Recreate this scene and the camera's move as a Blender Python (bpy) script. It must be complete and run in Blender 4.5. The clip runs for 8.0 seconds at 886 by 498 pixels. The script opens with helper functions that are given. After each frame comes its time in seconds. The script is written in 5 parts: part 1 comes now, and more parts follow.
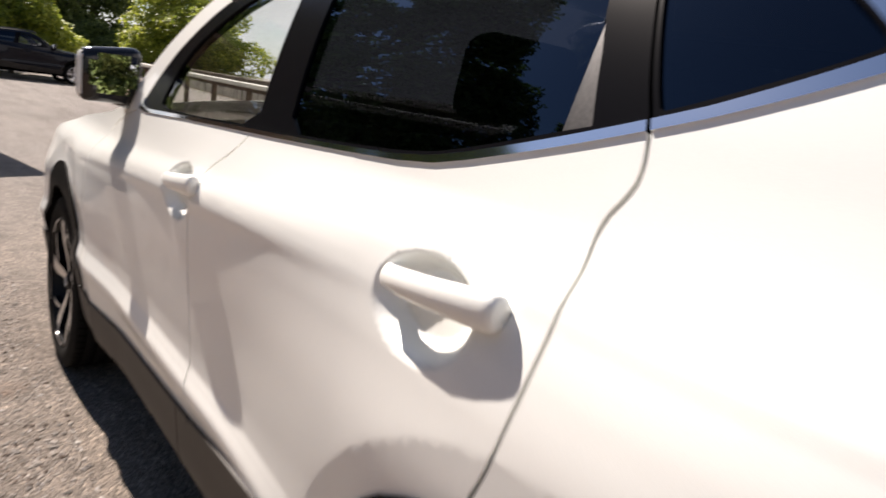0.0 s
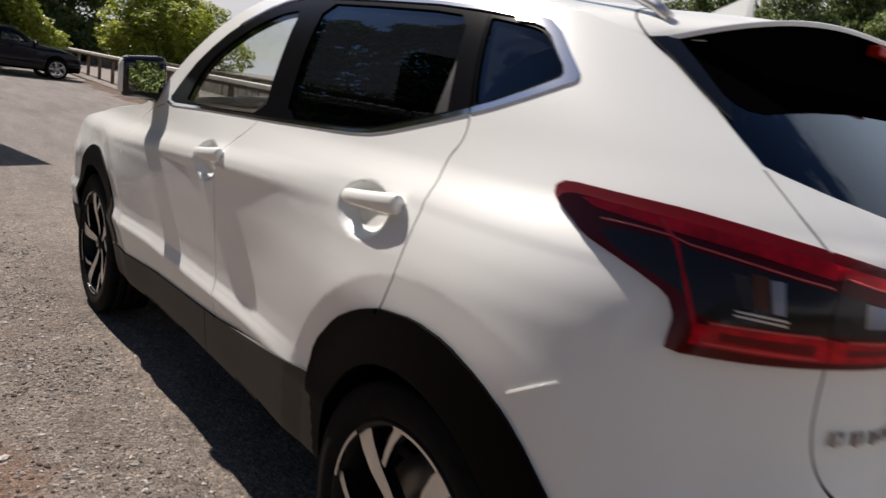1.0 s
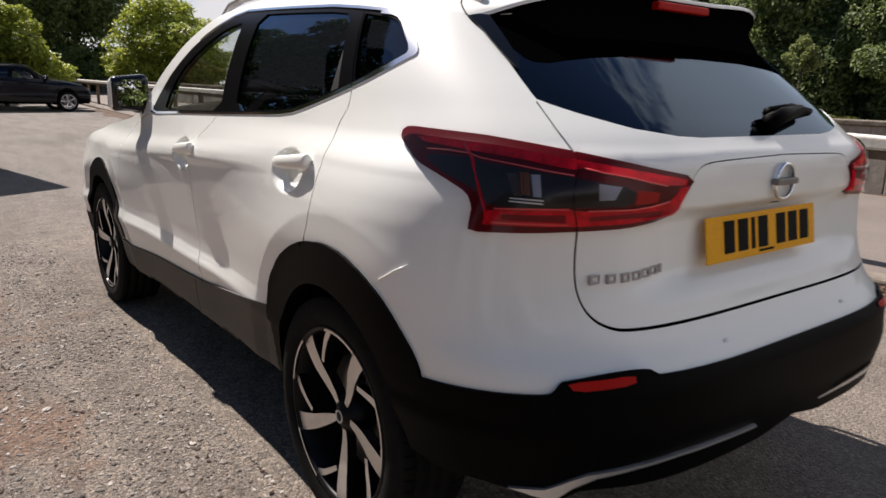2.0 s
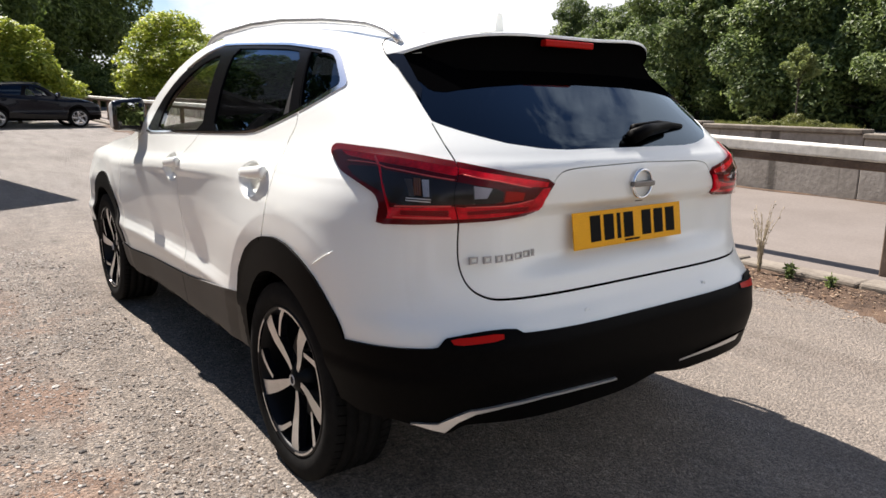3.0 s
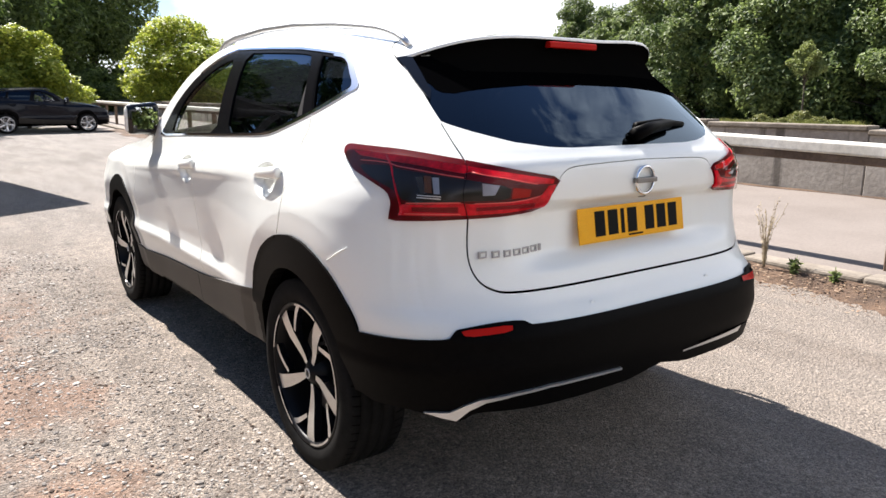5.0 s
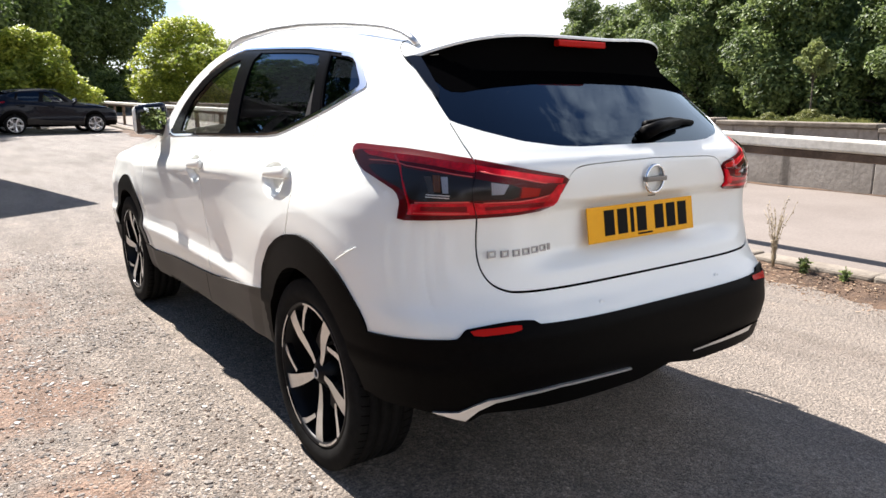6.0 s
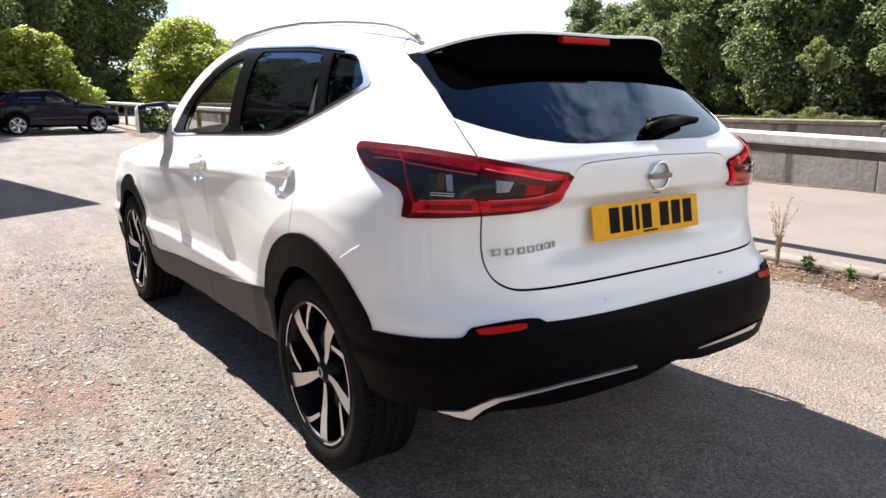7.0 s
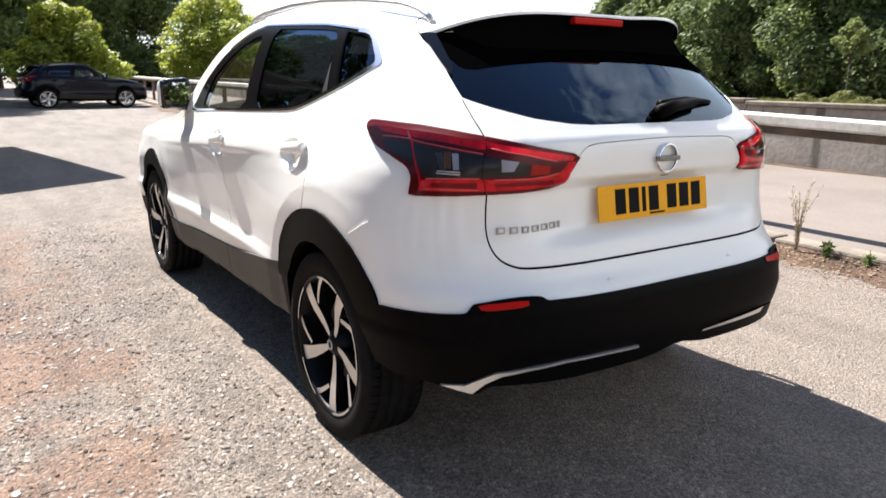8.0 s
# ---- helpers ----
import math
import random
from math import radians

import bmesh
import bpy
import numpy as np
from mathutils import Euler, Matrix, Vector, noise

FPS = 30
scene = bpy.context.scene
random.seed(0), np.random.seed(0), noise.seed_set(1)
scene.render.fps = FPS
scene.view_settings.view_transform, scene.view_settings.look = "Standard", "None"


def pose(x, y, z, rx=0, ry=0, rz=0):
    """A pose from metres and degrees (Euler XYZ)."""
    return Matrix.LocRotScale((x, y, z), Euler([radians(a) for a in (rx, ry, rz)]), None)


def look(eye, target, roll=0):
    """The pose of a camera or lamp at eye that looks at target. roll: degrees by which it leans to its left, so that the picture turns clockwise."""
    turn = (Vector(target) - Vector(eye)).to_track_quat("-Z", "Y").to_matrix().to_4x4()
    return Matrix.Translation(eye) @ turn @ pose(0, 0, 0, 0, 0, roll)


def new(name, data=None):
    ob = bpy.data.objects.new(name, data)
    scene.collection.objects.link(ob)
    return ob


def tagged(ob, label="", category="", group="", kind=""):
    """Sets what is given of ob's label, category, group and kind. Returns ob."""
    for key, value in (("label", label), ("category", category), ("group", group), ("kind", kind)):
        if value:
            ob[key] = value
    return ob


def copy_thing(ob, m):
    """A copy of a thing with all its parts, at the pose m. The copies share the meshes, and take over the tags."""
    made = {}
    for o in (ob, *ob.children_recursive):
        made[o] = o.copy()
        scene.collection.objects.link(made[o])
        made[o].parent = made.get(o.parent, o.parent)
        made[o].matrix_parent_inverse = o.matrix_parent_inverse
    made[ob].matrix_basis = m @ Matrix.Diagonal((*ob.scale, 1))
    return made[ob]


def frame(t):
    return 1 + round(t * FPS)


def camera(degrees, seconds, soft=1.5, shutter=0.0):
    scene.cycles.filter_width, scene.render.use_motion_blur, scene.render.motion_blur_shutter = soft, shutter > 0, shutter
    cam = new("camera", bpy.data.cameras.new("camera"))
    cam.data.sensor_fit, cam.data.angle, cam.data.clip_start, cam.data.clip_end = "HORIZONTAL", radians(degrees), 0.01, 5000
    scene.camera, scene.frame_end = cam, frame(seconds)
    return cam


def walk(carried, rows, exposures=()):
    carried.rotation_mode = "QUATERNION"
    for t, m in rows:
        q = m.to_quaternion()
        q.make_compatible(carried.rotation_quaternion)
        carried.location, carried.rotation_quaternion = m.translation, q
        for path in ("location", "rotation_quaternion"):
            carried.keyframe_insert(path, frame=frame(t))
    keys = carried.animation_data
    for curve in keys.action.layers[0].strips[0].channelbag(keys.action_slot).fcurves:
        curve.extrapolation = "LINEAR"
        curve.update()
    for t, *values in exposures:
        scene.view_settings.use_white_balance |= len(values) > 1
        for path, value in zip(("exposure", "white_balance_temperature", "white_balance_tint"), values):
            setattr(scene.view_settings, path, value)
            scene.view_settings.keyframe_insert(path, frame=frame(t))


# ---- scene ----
cam = camera(64.2, 8.0, 1.5, 0.4)
PATH = [
    (0, (-1.353, -0.376, 1.226), (-0.15, 1.171, 0.825), 7.9),
    (0.2, (-1.44, -0.535, 1.232), (-0.272, 1.038, 0.828), 8.3),
    (0.5, (-1.532, -0.695, 1.227), (-0.347, 0.871, 0.854), 7.9),
    (0.6, (-1.597, -0.777, 1.22), (-0.379, 0.767, 0.856), 8.9),
    (1, (-1.698, -1.021, 1.245), (-0.453, 0.489, 0.836), 7.9),
    (1.5, (-1.683, -1.337, 1.241), (-0.499, 0.205, 0.774), 1.3),
    (2, (-1.747, -1.602, 1.227), (-0.558, -0.055, 0.787), 1.5),
    (2.2, (-1.781, -1.697, 1.251), (-0.571, -0.165, 0.816), 1.5),
    (3.3, (-1.817, -2.167, 1.269), (-0.663, -0.583, 0.869), 0.3),
    (3.5, (-1.832, -2.169, 1.261), (-0.668, -0.591, 0.863), -0.5),
    (4, (-1.858, -2.165, 1.27), (-0.689, -0.591, 0.875), 0.7),
    (4.5, (-1.866, -2.168, 1.269), (-0.695, -0.596, 0.87), 0.5),
    (4.7, (-1.862, -2.165, 1.268), (-0.696, -0.591, 0.865), 0.4),
    (5.8, (-1.86, -2.16, 1.27), (-0.72, -0.568, 0.859), -0.1),
    (6, (-1.862, -2.154, 1.267), (-0.721, -0.564, 0.858), -0.0),
    (6.5, (-1.861, -2.15, 1.263), (-0.721, -0.559, 0.852), -0.1),
    (7, (-1.864, -2.144, 1.262), (-0.728, -0.551, 0.851), -0.2),
    (7.5, (-1.869, -2.137, 1.267), (-0.734, -0.541, 0.865), -0.0),
    (8, (-1.846, -2.206, 1.265), (-0.77, -0.586, 0.797), 0.5),
]

EXPOSURES = [(0.0, 1.10, 6900, 18), (0.2, 0.74, 6650, 16), (1.0, 0.47, 6650, 16), (1.5, 0.45, 6650, 16), (2.0, 0.70, 6650, 16), (2.2, 0.84, 6650, 16), (3.3, 1.33, 6450, 13), (3.6, 1.40, 6400, 13), (4.2, 1.60, 6400, 13), (8.0, 1.70, 6400, 13)]
walk(cam, [(t, look(eye, target, roll)) for t, eye, target, roll in PATH], EXPOSURES)

# ---- light: a high sun ahead of the car, a blue sky with loose clouds ----
SUN = Vector((-0.085, 0.85, 1.0)).normalized()
world = bpy.data.worlds.new("sky")
scene.world = world
world.use_nodes = True
wn = world.node_tree.nodes
wl = world.node_tree.links
wn.clear()
w_out = wn.new("ShaderNodeOutputWorld")
w_bg = wn.new("ShaderNodeBackground")
w_sky = wn.new("ShaderNodeTexSky")
w_sky.sky_type = "NISHITA"
w_sky.sun_disc = False
w_sky.sun_elevation = math.asin(SUN.z)
w_sky.sun_rotation = math.atan2(SUN.x, SUN.y)
w_sky.dust_density = 0.3
w_sky.ozone_density = 2.5
w_sky.air_density = 1.0
w_co = wn.new("ShaderNodeTexCoord")
w_map = wn.new("ShaderNodeMapping")
w_map.inputs["Scale"].default_value = (1.0, 1.0, 2.2)
w_map.inputs["Location"].default_value = (1.3, 0.25, 0.0)
w_noise = wn.new("ShaderNodeTexNoise")
w_noise.inputs["Scale"].default_value = 2.1
w_noise.inputs["Detail"].default_value = 9.0
w_noise.inputs["Roughness"].default_value = 0.58
w_ramp = wn.new("ShaderNodeValToRGB")
w_ramp.color_ramp.elements[0].position = 0.55
w_ramp.color_ramp.elements[1].position = 0.64
w_mix = wn.new("ShaderNodeMixRGB")
w_mix.inputs["Color2"].default_value = (9.3, 9.5, 9.8, 1)
wl.new(w_co.outputs["Generated"], w_map.inputs["Vector"])
wl.new(w_map.outputs["Vector"], w_noise.inputs["Vector"])
w_dot = wn.new("ShaderNodeVectorMath")
w_dot.operation = "DOT_PRODUCT"
w_dot.inputs[1].default_value = (0.30, -0.13, -0.56)
w_add = wn.new("ShaderNodeMath")
w_add.operation = "ADD"
w_lift = wn.new("ShaderNodeMath")
w_lift.operation = "ADD"
w_lift.inputs[1].default_value = 0.225
wl.new(w_co.outputs["Generated"], w_dot.inputs[0])
wl.new(w_noise.outputs["Fac"], w_add.inputs[0])
wl.new(w_dot.outputs["Value"], w_add.inputs[1])
wl.new(w_add.outputs["Value"], w_lift.inputs[0])
wl.new(w_lift.outputs["Value"], w_ramp.inputs["Fac"])
wl.new(w_ramp.outputs["Color"], w_mix.inputs["Fac"])
wl.new(w_sky.outputs["Color"], w_mix.inputs["Color1"])
wl.new(w_mix.outputs["Color"], w_bg.inputs["Color"])
w_bg.inputs["Strength"].default_value = 0.05
wl.new(w_bg.outputs["Background"], w_out.inputs["Surface"])
sun = new("sun", bpy.data.lights.new("sun", "SUN"))
sun.data.energy = 5.0
sun.data.angle = radians(0.6)
sun.data.color = (1.0, 0.95, 0.87)
sun.matrix_world = look(SUN * 60, (0, 0, 0))


# ---- materials ----
def material(name, colour, rough=0.5, metal=0.0, coat=0.0, spec=0.5):
    m = bpy.data.materials.new(name)
    m.use_nodes = True
    b = m.node_tree.nodes["Principled BSDF"]
    b.inputs["Base Color"].default_value = (*colour, 1)
    b.inputs["Roughness"].default_value = rough
    b.inputs["Metallic"].default_value = metal
    b.inputs["Coat Weight"].default_value = coat
    b.inputs["Coat Roughness"].default_value = 0.04
    b.inputs["Specular IOR Level"].default_value = spec
    return m


def node(m, kind, **values):
    n = m.node_tree.nodes.new(kind)
    for key, value in values.items():
        n.inputs[key.replace("_", " ")].default_value = value
    return n


def link(m, a, out, b, inp):
    m.node_tree.links.new(a.outputs[out], b.inputs[inp])


def noise_of(m, scale, detail=4.0, rough=0.6, coords="Object"):
    co = node(m, "ShaderNodeTexCoord")
    n = node(m, "ShaderNodeTexNoise", Scale=scale, Detail=detail, Roughness=rough)
    link(m, co, coords, n, "Vector")
    return n


def ramp_of(m, source, out, stops):
    r = node(m, "ShaderNodeValToRGB")
    e = r.color_ramp.elements
    while len(e) < len(stops):
        e.new(0.5)
    for k, (at, c) in zip(e, stops):
        k.position, k.color = at, (*c, 1)
    link(m, source, out, r, "Fac")
    return r


def mix_of(m, fac, fac_out, a, b, mode="MIX"):
    """a and b: a node with a Color output, or a colour."""
    x = node(m, "ShaderNodeMixRGB")
    x.blend_type = mode
    if fac is None:
        x.inputs["Fac"].default_value = fac_out
    else:
        link(m, fac, fac_out, x, "Fac")
    for src, slot in ((a, "Color1"), (b, "Color2")):
        if isinstance(src, tuple):
            x.inputs[slot].default_value = (*src, 1)
        else:
            link(m, src, "Color", x, slot)
    return x


def bump_of(m, source, out, strength, distance):
    b = node(m, "ShaderNodeBump", Strength=strength, Distance=distance)
    link(m, source, out, b, "Height")
    link(m, b, "Normal", m.node_tree.nodes["Principled BSDF"], "Normal")
    return b


def mottled(name, dark, light, scale, rough=0.7, bump=0.2, dist=0.01, fine=8.0, metal=0.0, coords="Object"):
    """Two scales of noise between two colours, with relief."""
    m = material(name, light, rough, metal)
    n1, n2 = noise_of(m, scale, 5, 0.6, coords), noise_of(m, scale * fine, 4, 0.7, coords)
    r1 = ramp_of(m, n1, "Fac", [(0.32, dark), (0.68, light)])
    r2 = ramp_of(m, n2, "Fac", [(0.3, (0.78, 0.78, 0.78)), (0.7, (1.12, 1.12, 1.12))])
    x = mix_of(m, None, 1.0, r1, r2, "MULTIPLY")
    link(m, x, "Color", m.node_tree.nodes["Principled BSDF"], "Base Color")
    bump_of(m, n2, "Fac", bump, dist)
    return m


def glass(name, tint, gloss=(1, 1, 1), ior=1.55):
    m = bpy.data.materials.new(name)
    m.use_nodes = True
    t = m.node_tree
    t.nodes.clear()
    out = node(m, "ShaderNodeOutputMaterial")
    fr = node(m, "ShaderNodeFresnel", IOR=ior)
    tr = node(m, "ShaderNodeBsdfTransparent", Color=(*tint, 1))
    gl = node(m, "ShaderNodeBsdfGlossy", Color=(*gloss, 1), Roughness=0.0)
    mx = node(m, "ShaderNodeMixShader")
    link(m, fr, "Fac", mx, "Fac")
    t.links.new(tr.outputs[0], mx.inputs[1])
    t.links.new(gl.outputs[0], mx.inputs[2])
    link(m, mx, "Shader", out, "Surface")
    return m


PAINT = material("white_pearl_paint", (0.845, 0.852, 0.838), 0.34, 0.0, 0.6)
_n = noise_of(PAINT, 900.0, 2)
_r = ramp_of(PAINT, _n, "Fac", [(0.35, (0.814, 0.830, 0.794)), (0.65, (0.860, 0.878, 0.842))])
link(PAINT, _r, "Color", PAINT.node_tree.nodes["Principled BSDF"], "Base Color")
DARK_PAINT = material("black_paint", (0.003, 0.0045, 0.010), 0.25, 0.0, 0.25, 0.12)
PLASTIC = mottled("black_grained_plastic", (0.0015, 0.0014, 0.0014), (0.0028, 0.0026, 0.0026), 60.0, 0.5, 0.15, 0.001)
PLASTIC.node_tree.nodes["Principled BSDF"].inputs["Specular IOR Level"].default_value = 0.04
GLOSS_BLACK = material("gloss_black", (0.008, 0.008, 0.01), 0.12, 0.0, 0.6)
PILLAR_BLACK = material("pillar_film_black", (0.005, 0.005, 0.006), 0.25, spec=0.04)
DIVIDER_GREY = mottled("satin_dark_divider", (0.010, 0.0095, 0.010), (0.034, 0.031, 0.031), 160.0, 0.45, 0.2, 0.0008)
# Sill brown: dust, plus light reflected from the ground put into the colour.
SILL_BROWN = mottled("dusty_ground_lit_plastic", (0.0050, 0.0034, 0.0024), (0.0120, 0.0080, 0.0054), 9.0, 0.5, 0.12, 0.001)
AMBER = material("amber_bulb_cover", (0.16, 0.065, 0.03), 0.25, 0.0, 0.0, 0.4)
RED_SLOT = material("shaded_red_lens", (0.22, 0.002, 0.008), 0.3, 0.0, 0.0, 0.1)
# Pale red carries the highlight along the lens ridges.
RED_HIGHLIGHT = material("highlight_red_lens_edge", (0.95, 0.12, 0.12), 0.10, 0.0, 0.0, 0.8)
RUBBER = mottled("tyre_rubber", (0.007, 0.007, 0.007), (0.013, 0.0125, 0.012), 30.0, 0.8, 0.3, 0.001)
RUBBER.node_tree.nodes["Principled BSDF"].inputs["Specular IOR Level"].default_value = 0.08
SIPE_BLACK = material("tyre_groove_black", (0.002, 0.002, 0.002), 0.95, spec=0.0)
CHROME = material("chrome", (0.92, 0.93, 0.95), 0.10, 1.0)
SATIN = material("satin_silver", (0.66, 0.665, 0.67), 0.38, 0.85)
DIAMOND = mottled("machined_alloy", (0.66, 0.63, 0.59), (0.76, 0.74, 0.71), 14.0, 0.34, 0.05, 0.0005, 20.0, 0.75)
BARREL = material("satin_black_barrel", (0.006, 0.006, 0.007), 0.4, spec=0.15)
BADGE_GREY = material("badge_grey_chrome", (0.38, 0.38, 0.39), 0.3, 0.8)
LINER = material("dark_liner", (0.003, 0.003, 0.003), 0.95, spec=0.0)
CLOTH = mottled("dark_seat_cloth", (0.020, 0.020, 0.024), (0.040, 0.040, 0.045), 20.0, 0.9, 0.2, 0.002)
GLASS_CLEAR = glass("clear_car_glass", (0.92, 0.95, 0.94))
# The blue gloss colour paints a bluer sky into the dark windows' reflections.
GLASS_TINT = glass("privacy_glass", (0.014, 0.015, 0.018), (0.5, 0.72, 1.0))
GLASS_REAR = glass("rear_privacy_glass", (0.025, 0.028, 0.034), (0.64, 0.81, 1.0), 1.62)
# Painted reflection: black for the spoiler underside mirrored in the rear window.
BAND_BLACK = material("spoiler_reflection_black", (0.0015, 0.0015, 0.0017), 0.9, spec=0.0)
FIN_BLACK = material("gloss_black_fin", (0.003, 0.003, 0.004), 0.06, spec=0.5)
MIRROR = material("mirror_glass", (0.9, 0.92, 0.92), 0.01, 1.0)
RED_LENS = material("red_lamp_lens", (0.42, 0.010, 0.006), 0.25, 0.0, 0.0, 0.08)
RED_DEEP = material("deep_red_lens", (0.10, 0.001, 0.003), 0.3, 0.0, 0.0, 0.1)
RED_BRIGHT = mottled("bright_red_lens", (0.52, 0.002, 0.010), (0.95, 0.008, 0.030), 16.0, 0.3, 0.1, 0.001, 4.0)
RED_BRIGHT.node_tree.nodes["Principled BSDF"].inputs["Specular IOR Level"].default_value = 0.1
LENS_CLEAR = glass("clear_lamp_lens", (1.0, 0.97, 0.97), (1, 1, 1), 1.27)
SMOKE = material("smoked_lens", (0.020, 0.017, 0.017), 0.25, 0.0, 0.0, 0.2)
PLATE_YELLOW = mottled("yellow_reflective_sheet", (0.86, 0.40, 0.006), (0.90, 0.44, 0.010), 30.0, 0.45, 0.05, 0.0005)
PLATE_YELLOW.node_tree.nodes["Principled BSDF"].inputs["Specular IOR Level"].default_value = 0.2
PLATE_BLACK = material("black_print", (0.006, 0.006, 0.006), 0.6, spec=0.08)
CONCRETE = mottled("weathered_concrete", (0.27, 0.24, 0.205), (0.44, 0.40, 0.355), 1.1, 0.9, 0.5, 0.01, 14.0)
_map = node(CONCRETE, "ShaderNodeMapping")
_map.inputs["Scale"].default_value = (1.0, 2.2, 0.16)
_wc = node(CONCRETE, "ShaderNodeNewGeometry")
link(CONCRETE, _wc, "Position", _map, "Vector")
_wn = node(CONCRETE, "ShaderNodeTexNoise", Scale=1.0, Detail=5.0, Roughness=0.55)
link(CONCRETE, _map, "Vector", _wn, "Vector")
_ws = ramp_of(CONCRETE, _wn, "Fac", [(0.54, (1, 1, 1)), (0.60, (0.36, 0.35, 0.34))])
_cb = CONCRETE.node_tree.nodes["Principled BSDF"]
_old = _cb.inputs["Base Color"].links[0].from_node
_wx = mix_of(CONCRETE, None, 0.9, _old, _ws, "MULTIPLY")
link(CONCRETE, _wx, "Color", _cb, "Base Color")
KERBSTONE = mottled("pale_kerb_concrete", (0.120, 0.096, 0.074), (0.265, 0.230, 0.186), 3.0, 0.9, 0.6, 0.008, 9.0)
WHITE_BOARD = mottled("weathered_white_board", (0.60, 0.565, 0.49), (0.82, 0.80, 0.755), 1.6, 0.6, 0.2, 0.003, 12.0)
POST_WOOD = mottled("old_brown_timber", (0.09, 0.06, 0.04), (0.20, 0.14, 0.10), 5.0, 0.85, 0.5, 0.006, 10.0)
SOIL = mottled("dry_soil_and_litter", (0.042, 0.024, 0.014), (0.135, 0.082, 0.050), 3.0, 0.95, 0.8, 0.02, 14.0)
BARK = mottled("bark", (0.035, 0.027, 0.02), (0.10, 0.08, 0.06), 6.0, 0.9, 0.8, 0.02)
CRUMB = mottled("dark_earth_crumbs", (0.030, 0.019, 0.013), (0.11, 0.075, 0.055), 60.0, 0.95, 0.5, 0.002)
TWIG = mottled("dry_stalk", (0.30, 0.24, 0.15), (0.48, 0.40, 0.27), 40.0, 0.8, 0.2, 0.001)
STONE = material("pale_stone", (0.4, 0.37, 0.33), 0.85)
_o = node(STONE, "ShaderNodeNewGeometry")
_r = ramp_of(STONE, _o, "Random Per Island", [(0.0, (0.085, 0.076, 0.070)), (0.3, (0.20, 0.18, 0.16)), (0.8, (0.31, 0.275, 0.24)), (1.0, (0.47, 0.44, 0.41))])
link(STONE, _r, "Color", STONE.node_tree.nodes["Principled BSDF"], "Base Color")


PALE_STONE = mottled("white_limestone", (0.36, 0.33, 0.29), (0.56, 0.53, 0.49), 40.0, 0.85, 0.4, 0.003)


def leaf_material(name, dark, light, shine=0.45, thin=0.4):
    m = material(name, light, shine)
    g = node(m, "ShaderNodeNewGeometry")
    big = noise_of(m, 0.55, 3)
    r = ramp_of(m, g, "Random Per Island", [(0.0, dark), (1.0, light)])
    s = ramp_of(m, big, "Fac", [(0.3, (0.62, 0.68, 0.6)), (0.7, (1.2, 1.15, 0.95))])
    x = mix_of(m, None, 1.0, r, s, "MULTIPLY")
    b = m.node_tree.nodes["Principled BSDF"]
    link(m, x, "Color", b, "Base Color")
    tl = node(m, "ShaderNodeBsdfTranslucent")
    link(m, x, "Color", tl, "Color")
    mx = node(m, "ShaderNodeMixShader", Fac=thin)
    out = m.node_tree.nodes["Material Output"]
    m.node_tree.links.new(b.outputs[0], mx.inputs[1])
    m.node_tree.links.new(tl.outputs[0], mx.inputs[2])
    link(m, mx, "Shader", out, "Surface")
    return m


LEAF_TREE = leaf_material("broadleaf_foliage", (0.048, 0.082, 0.028), (0.27, 0.34, 0.125), 0.55)
LEAF_BUSH = leaf_material("sunlit_bush_foliage", (0.14, 0.21, 0.028), (0.54, 0.57, 0.10), 0.45, 0.5)
LEAF_PALE = leaf_material("willow_foliage", (0.20, 0.25, 0.09), (0.40, 0.44, 0.18))
# Leaf green darkened to hold the dense shade between the bushes.
LEAF_SHADE = leaf_material("shade_dark_foliage", (0.035, 0.066, 0.018), (0.16, 0.22, 0.062), 0.65)
GRASS = leaf_material("dry_grass", (0.10, 0.13, 0.03), (0.28, 0.27, 0.10))

# asphalt and gravel: grey chippings, with a bare reddish patch of earth beside the car
GROUND = material("worn_asphalt_and_gravel", (0.2, 0.18, 0.16), 0.92)
_co = node(GROUND, "ShaderNodeTexCoord")
_grain = noise_of(GROUND, 42.0, 7, 0.82)
_chip = node(GROUND, "ShaderNodeTexVoronoi", Scale=85.0)
link(GROUND, _co, "Object", _chip, "Vector")
_tiny = node(GROUND, "ShaderNodeTexVoronoi", Scale=210.0)
link(GROUND, _co, "Object", _tiny, "Vector")
_blot = noise_of(GROUND, 1.5, 6, 0.65)
_clump = noise_of(GROUND, 6.5, 5, 0.7)
_large = noise_of(GROUND, 0.16, 3, 0.5)
_base = ramp_of(GROUND, _grain, "Fac", [(0.30, (0.114, 0.099, 0.086)), (0.5, (0.218, 0.190, 0.166)), (0.70, (0.320, 0.282, 0.248))])
_earth = ramp_of(GROUND, _grain, "Fac", [(0.30, (0.105, 0.067, 0.048)), (0.5, (0.230, 0.155, 0.115)), (0.70, (0.33, 0.25, 0.20))])
_sp = node(GROUND, "ShaderNodeSeparateColor")
link(GROUND, _chip, "Color", _sp, "Color")
_st = node(GROUND, "ShaderNodeSeparateColor")
link(GROUND, _tiny, "Color", _st, "Color")
_pale = ramp_of(GROUND, _sp, "Red", [(0.0, (0.56, 0.55, 0.54)), (0.30, (0.95, 0.94, 0.93)), (0.8, (1.10, 1.08, 1.05)), (1.0, (1.7, 1.66, 1.60))])
_pal2 = ramp_of(GROUND, _st, "Red", [(0.0, (0.52, 0.52, 0.52)), (0.4, (1.0, 1.0, 1.0)), (1.0, (1.6, 1.57, 1.52))])
_b1 = mix_of(GROUND, None, 0.85, _base, _pale, "MULTIPLY")
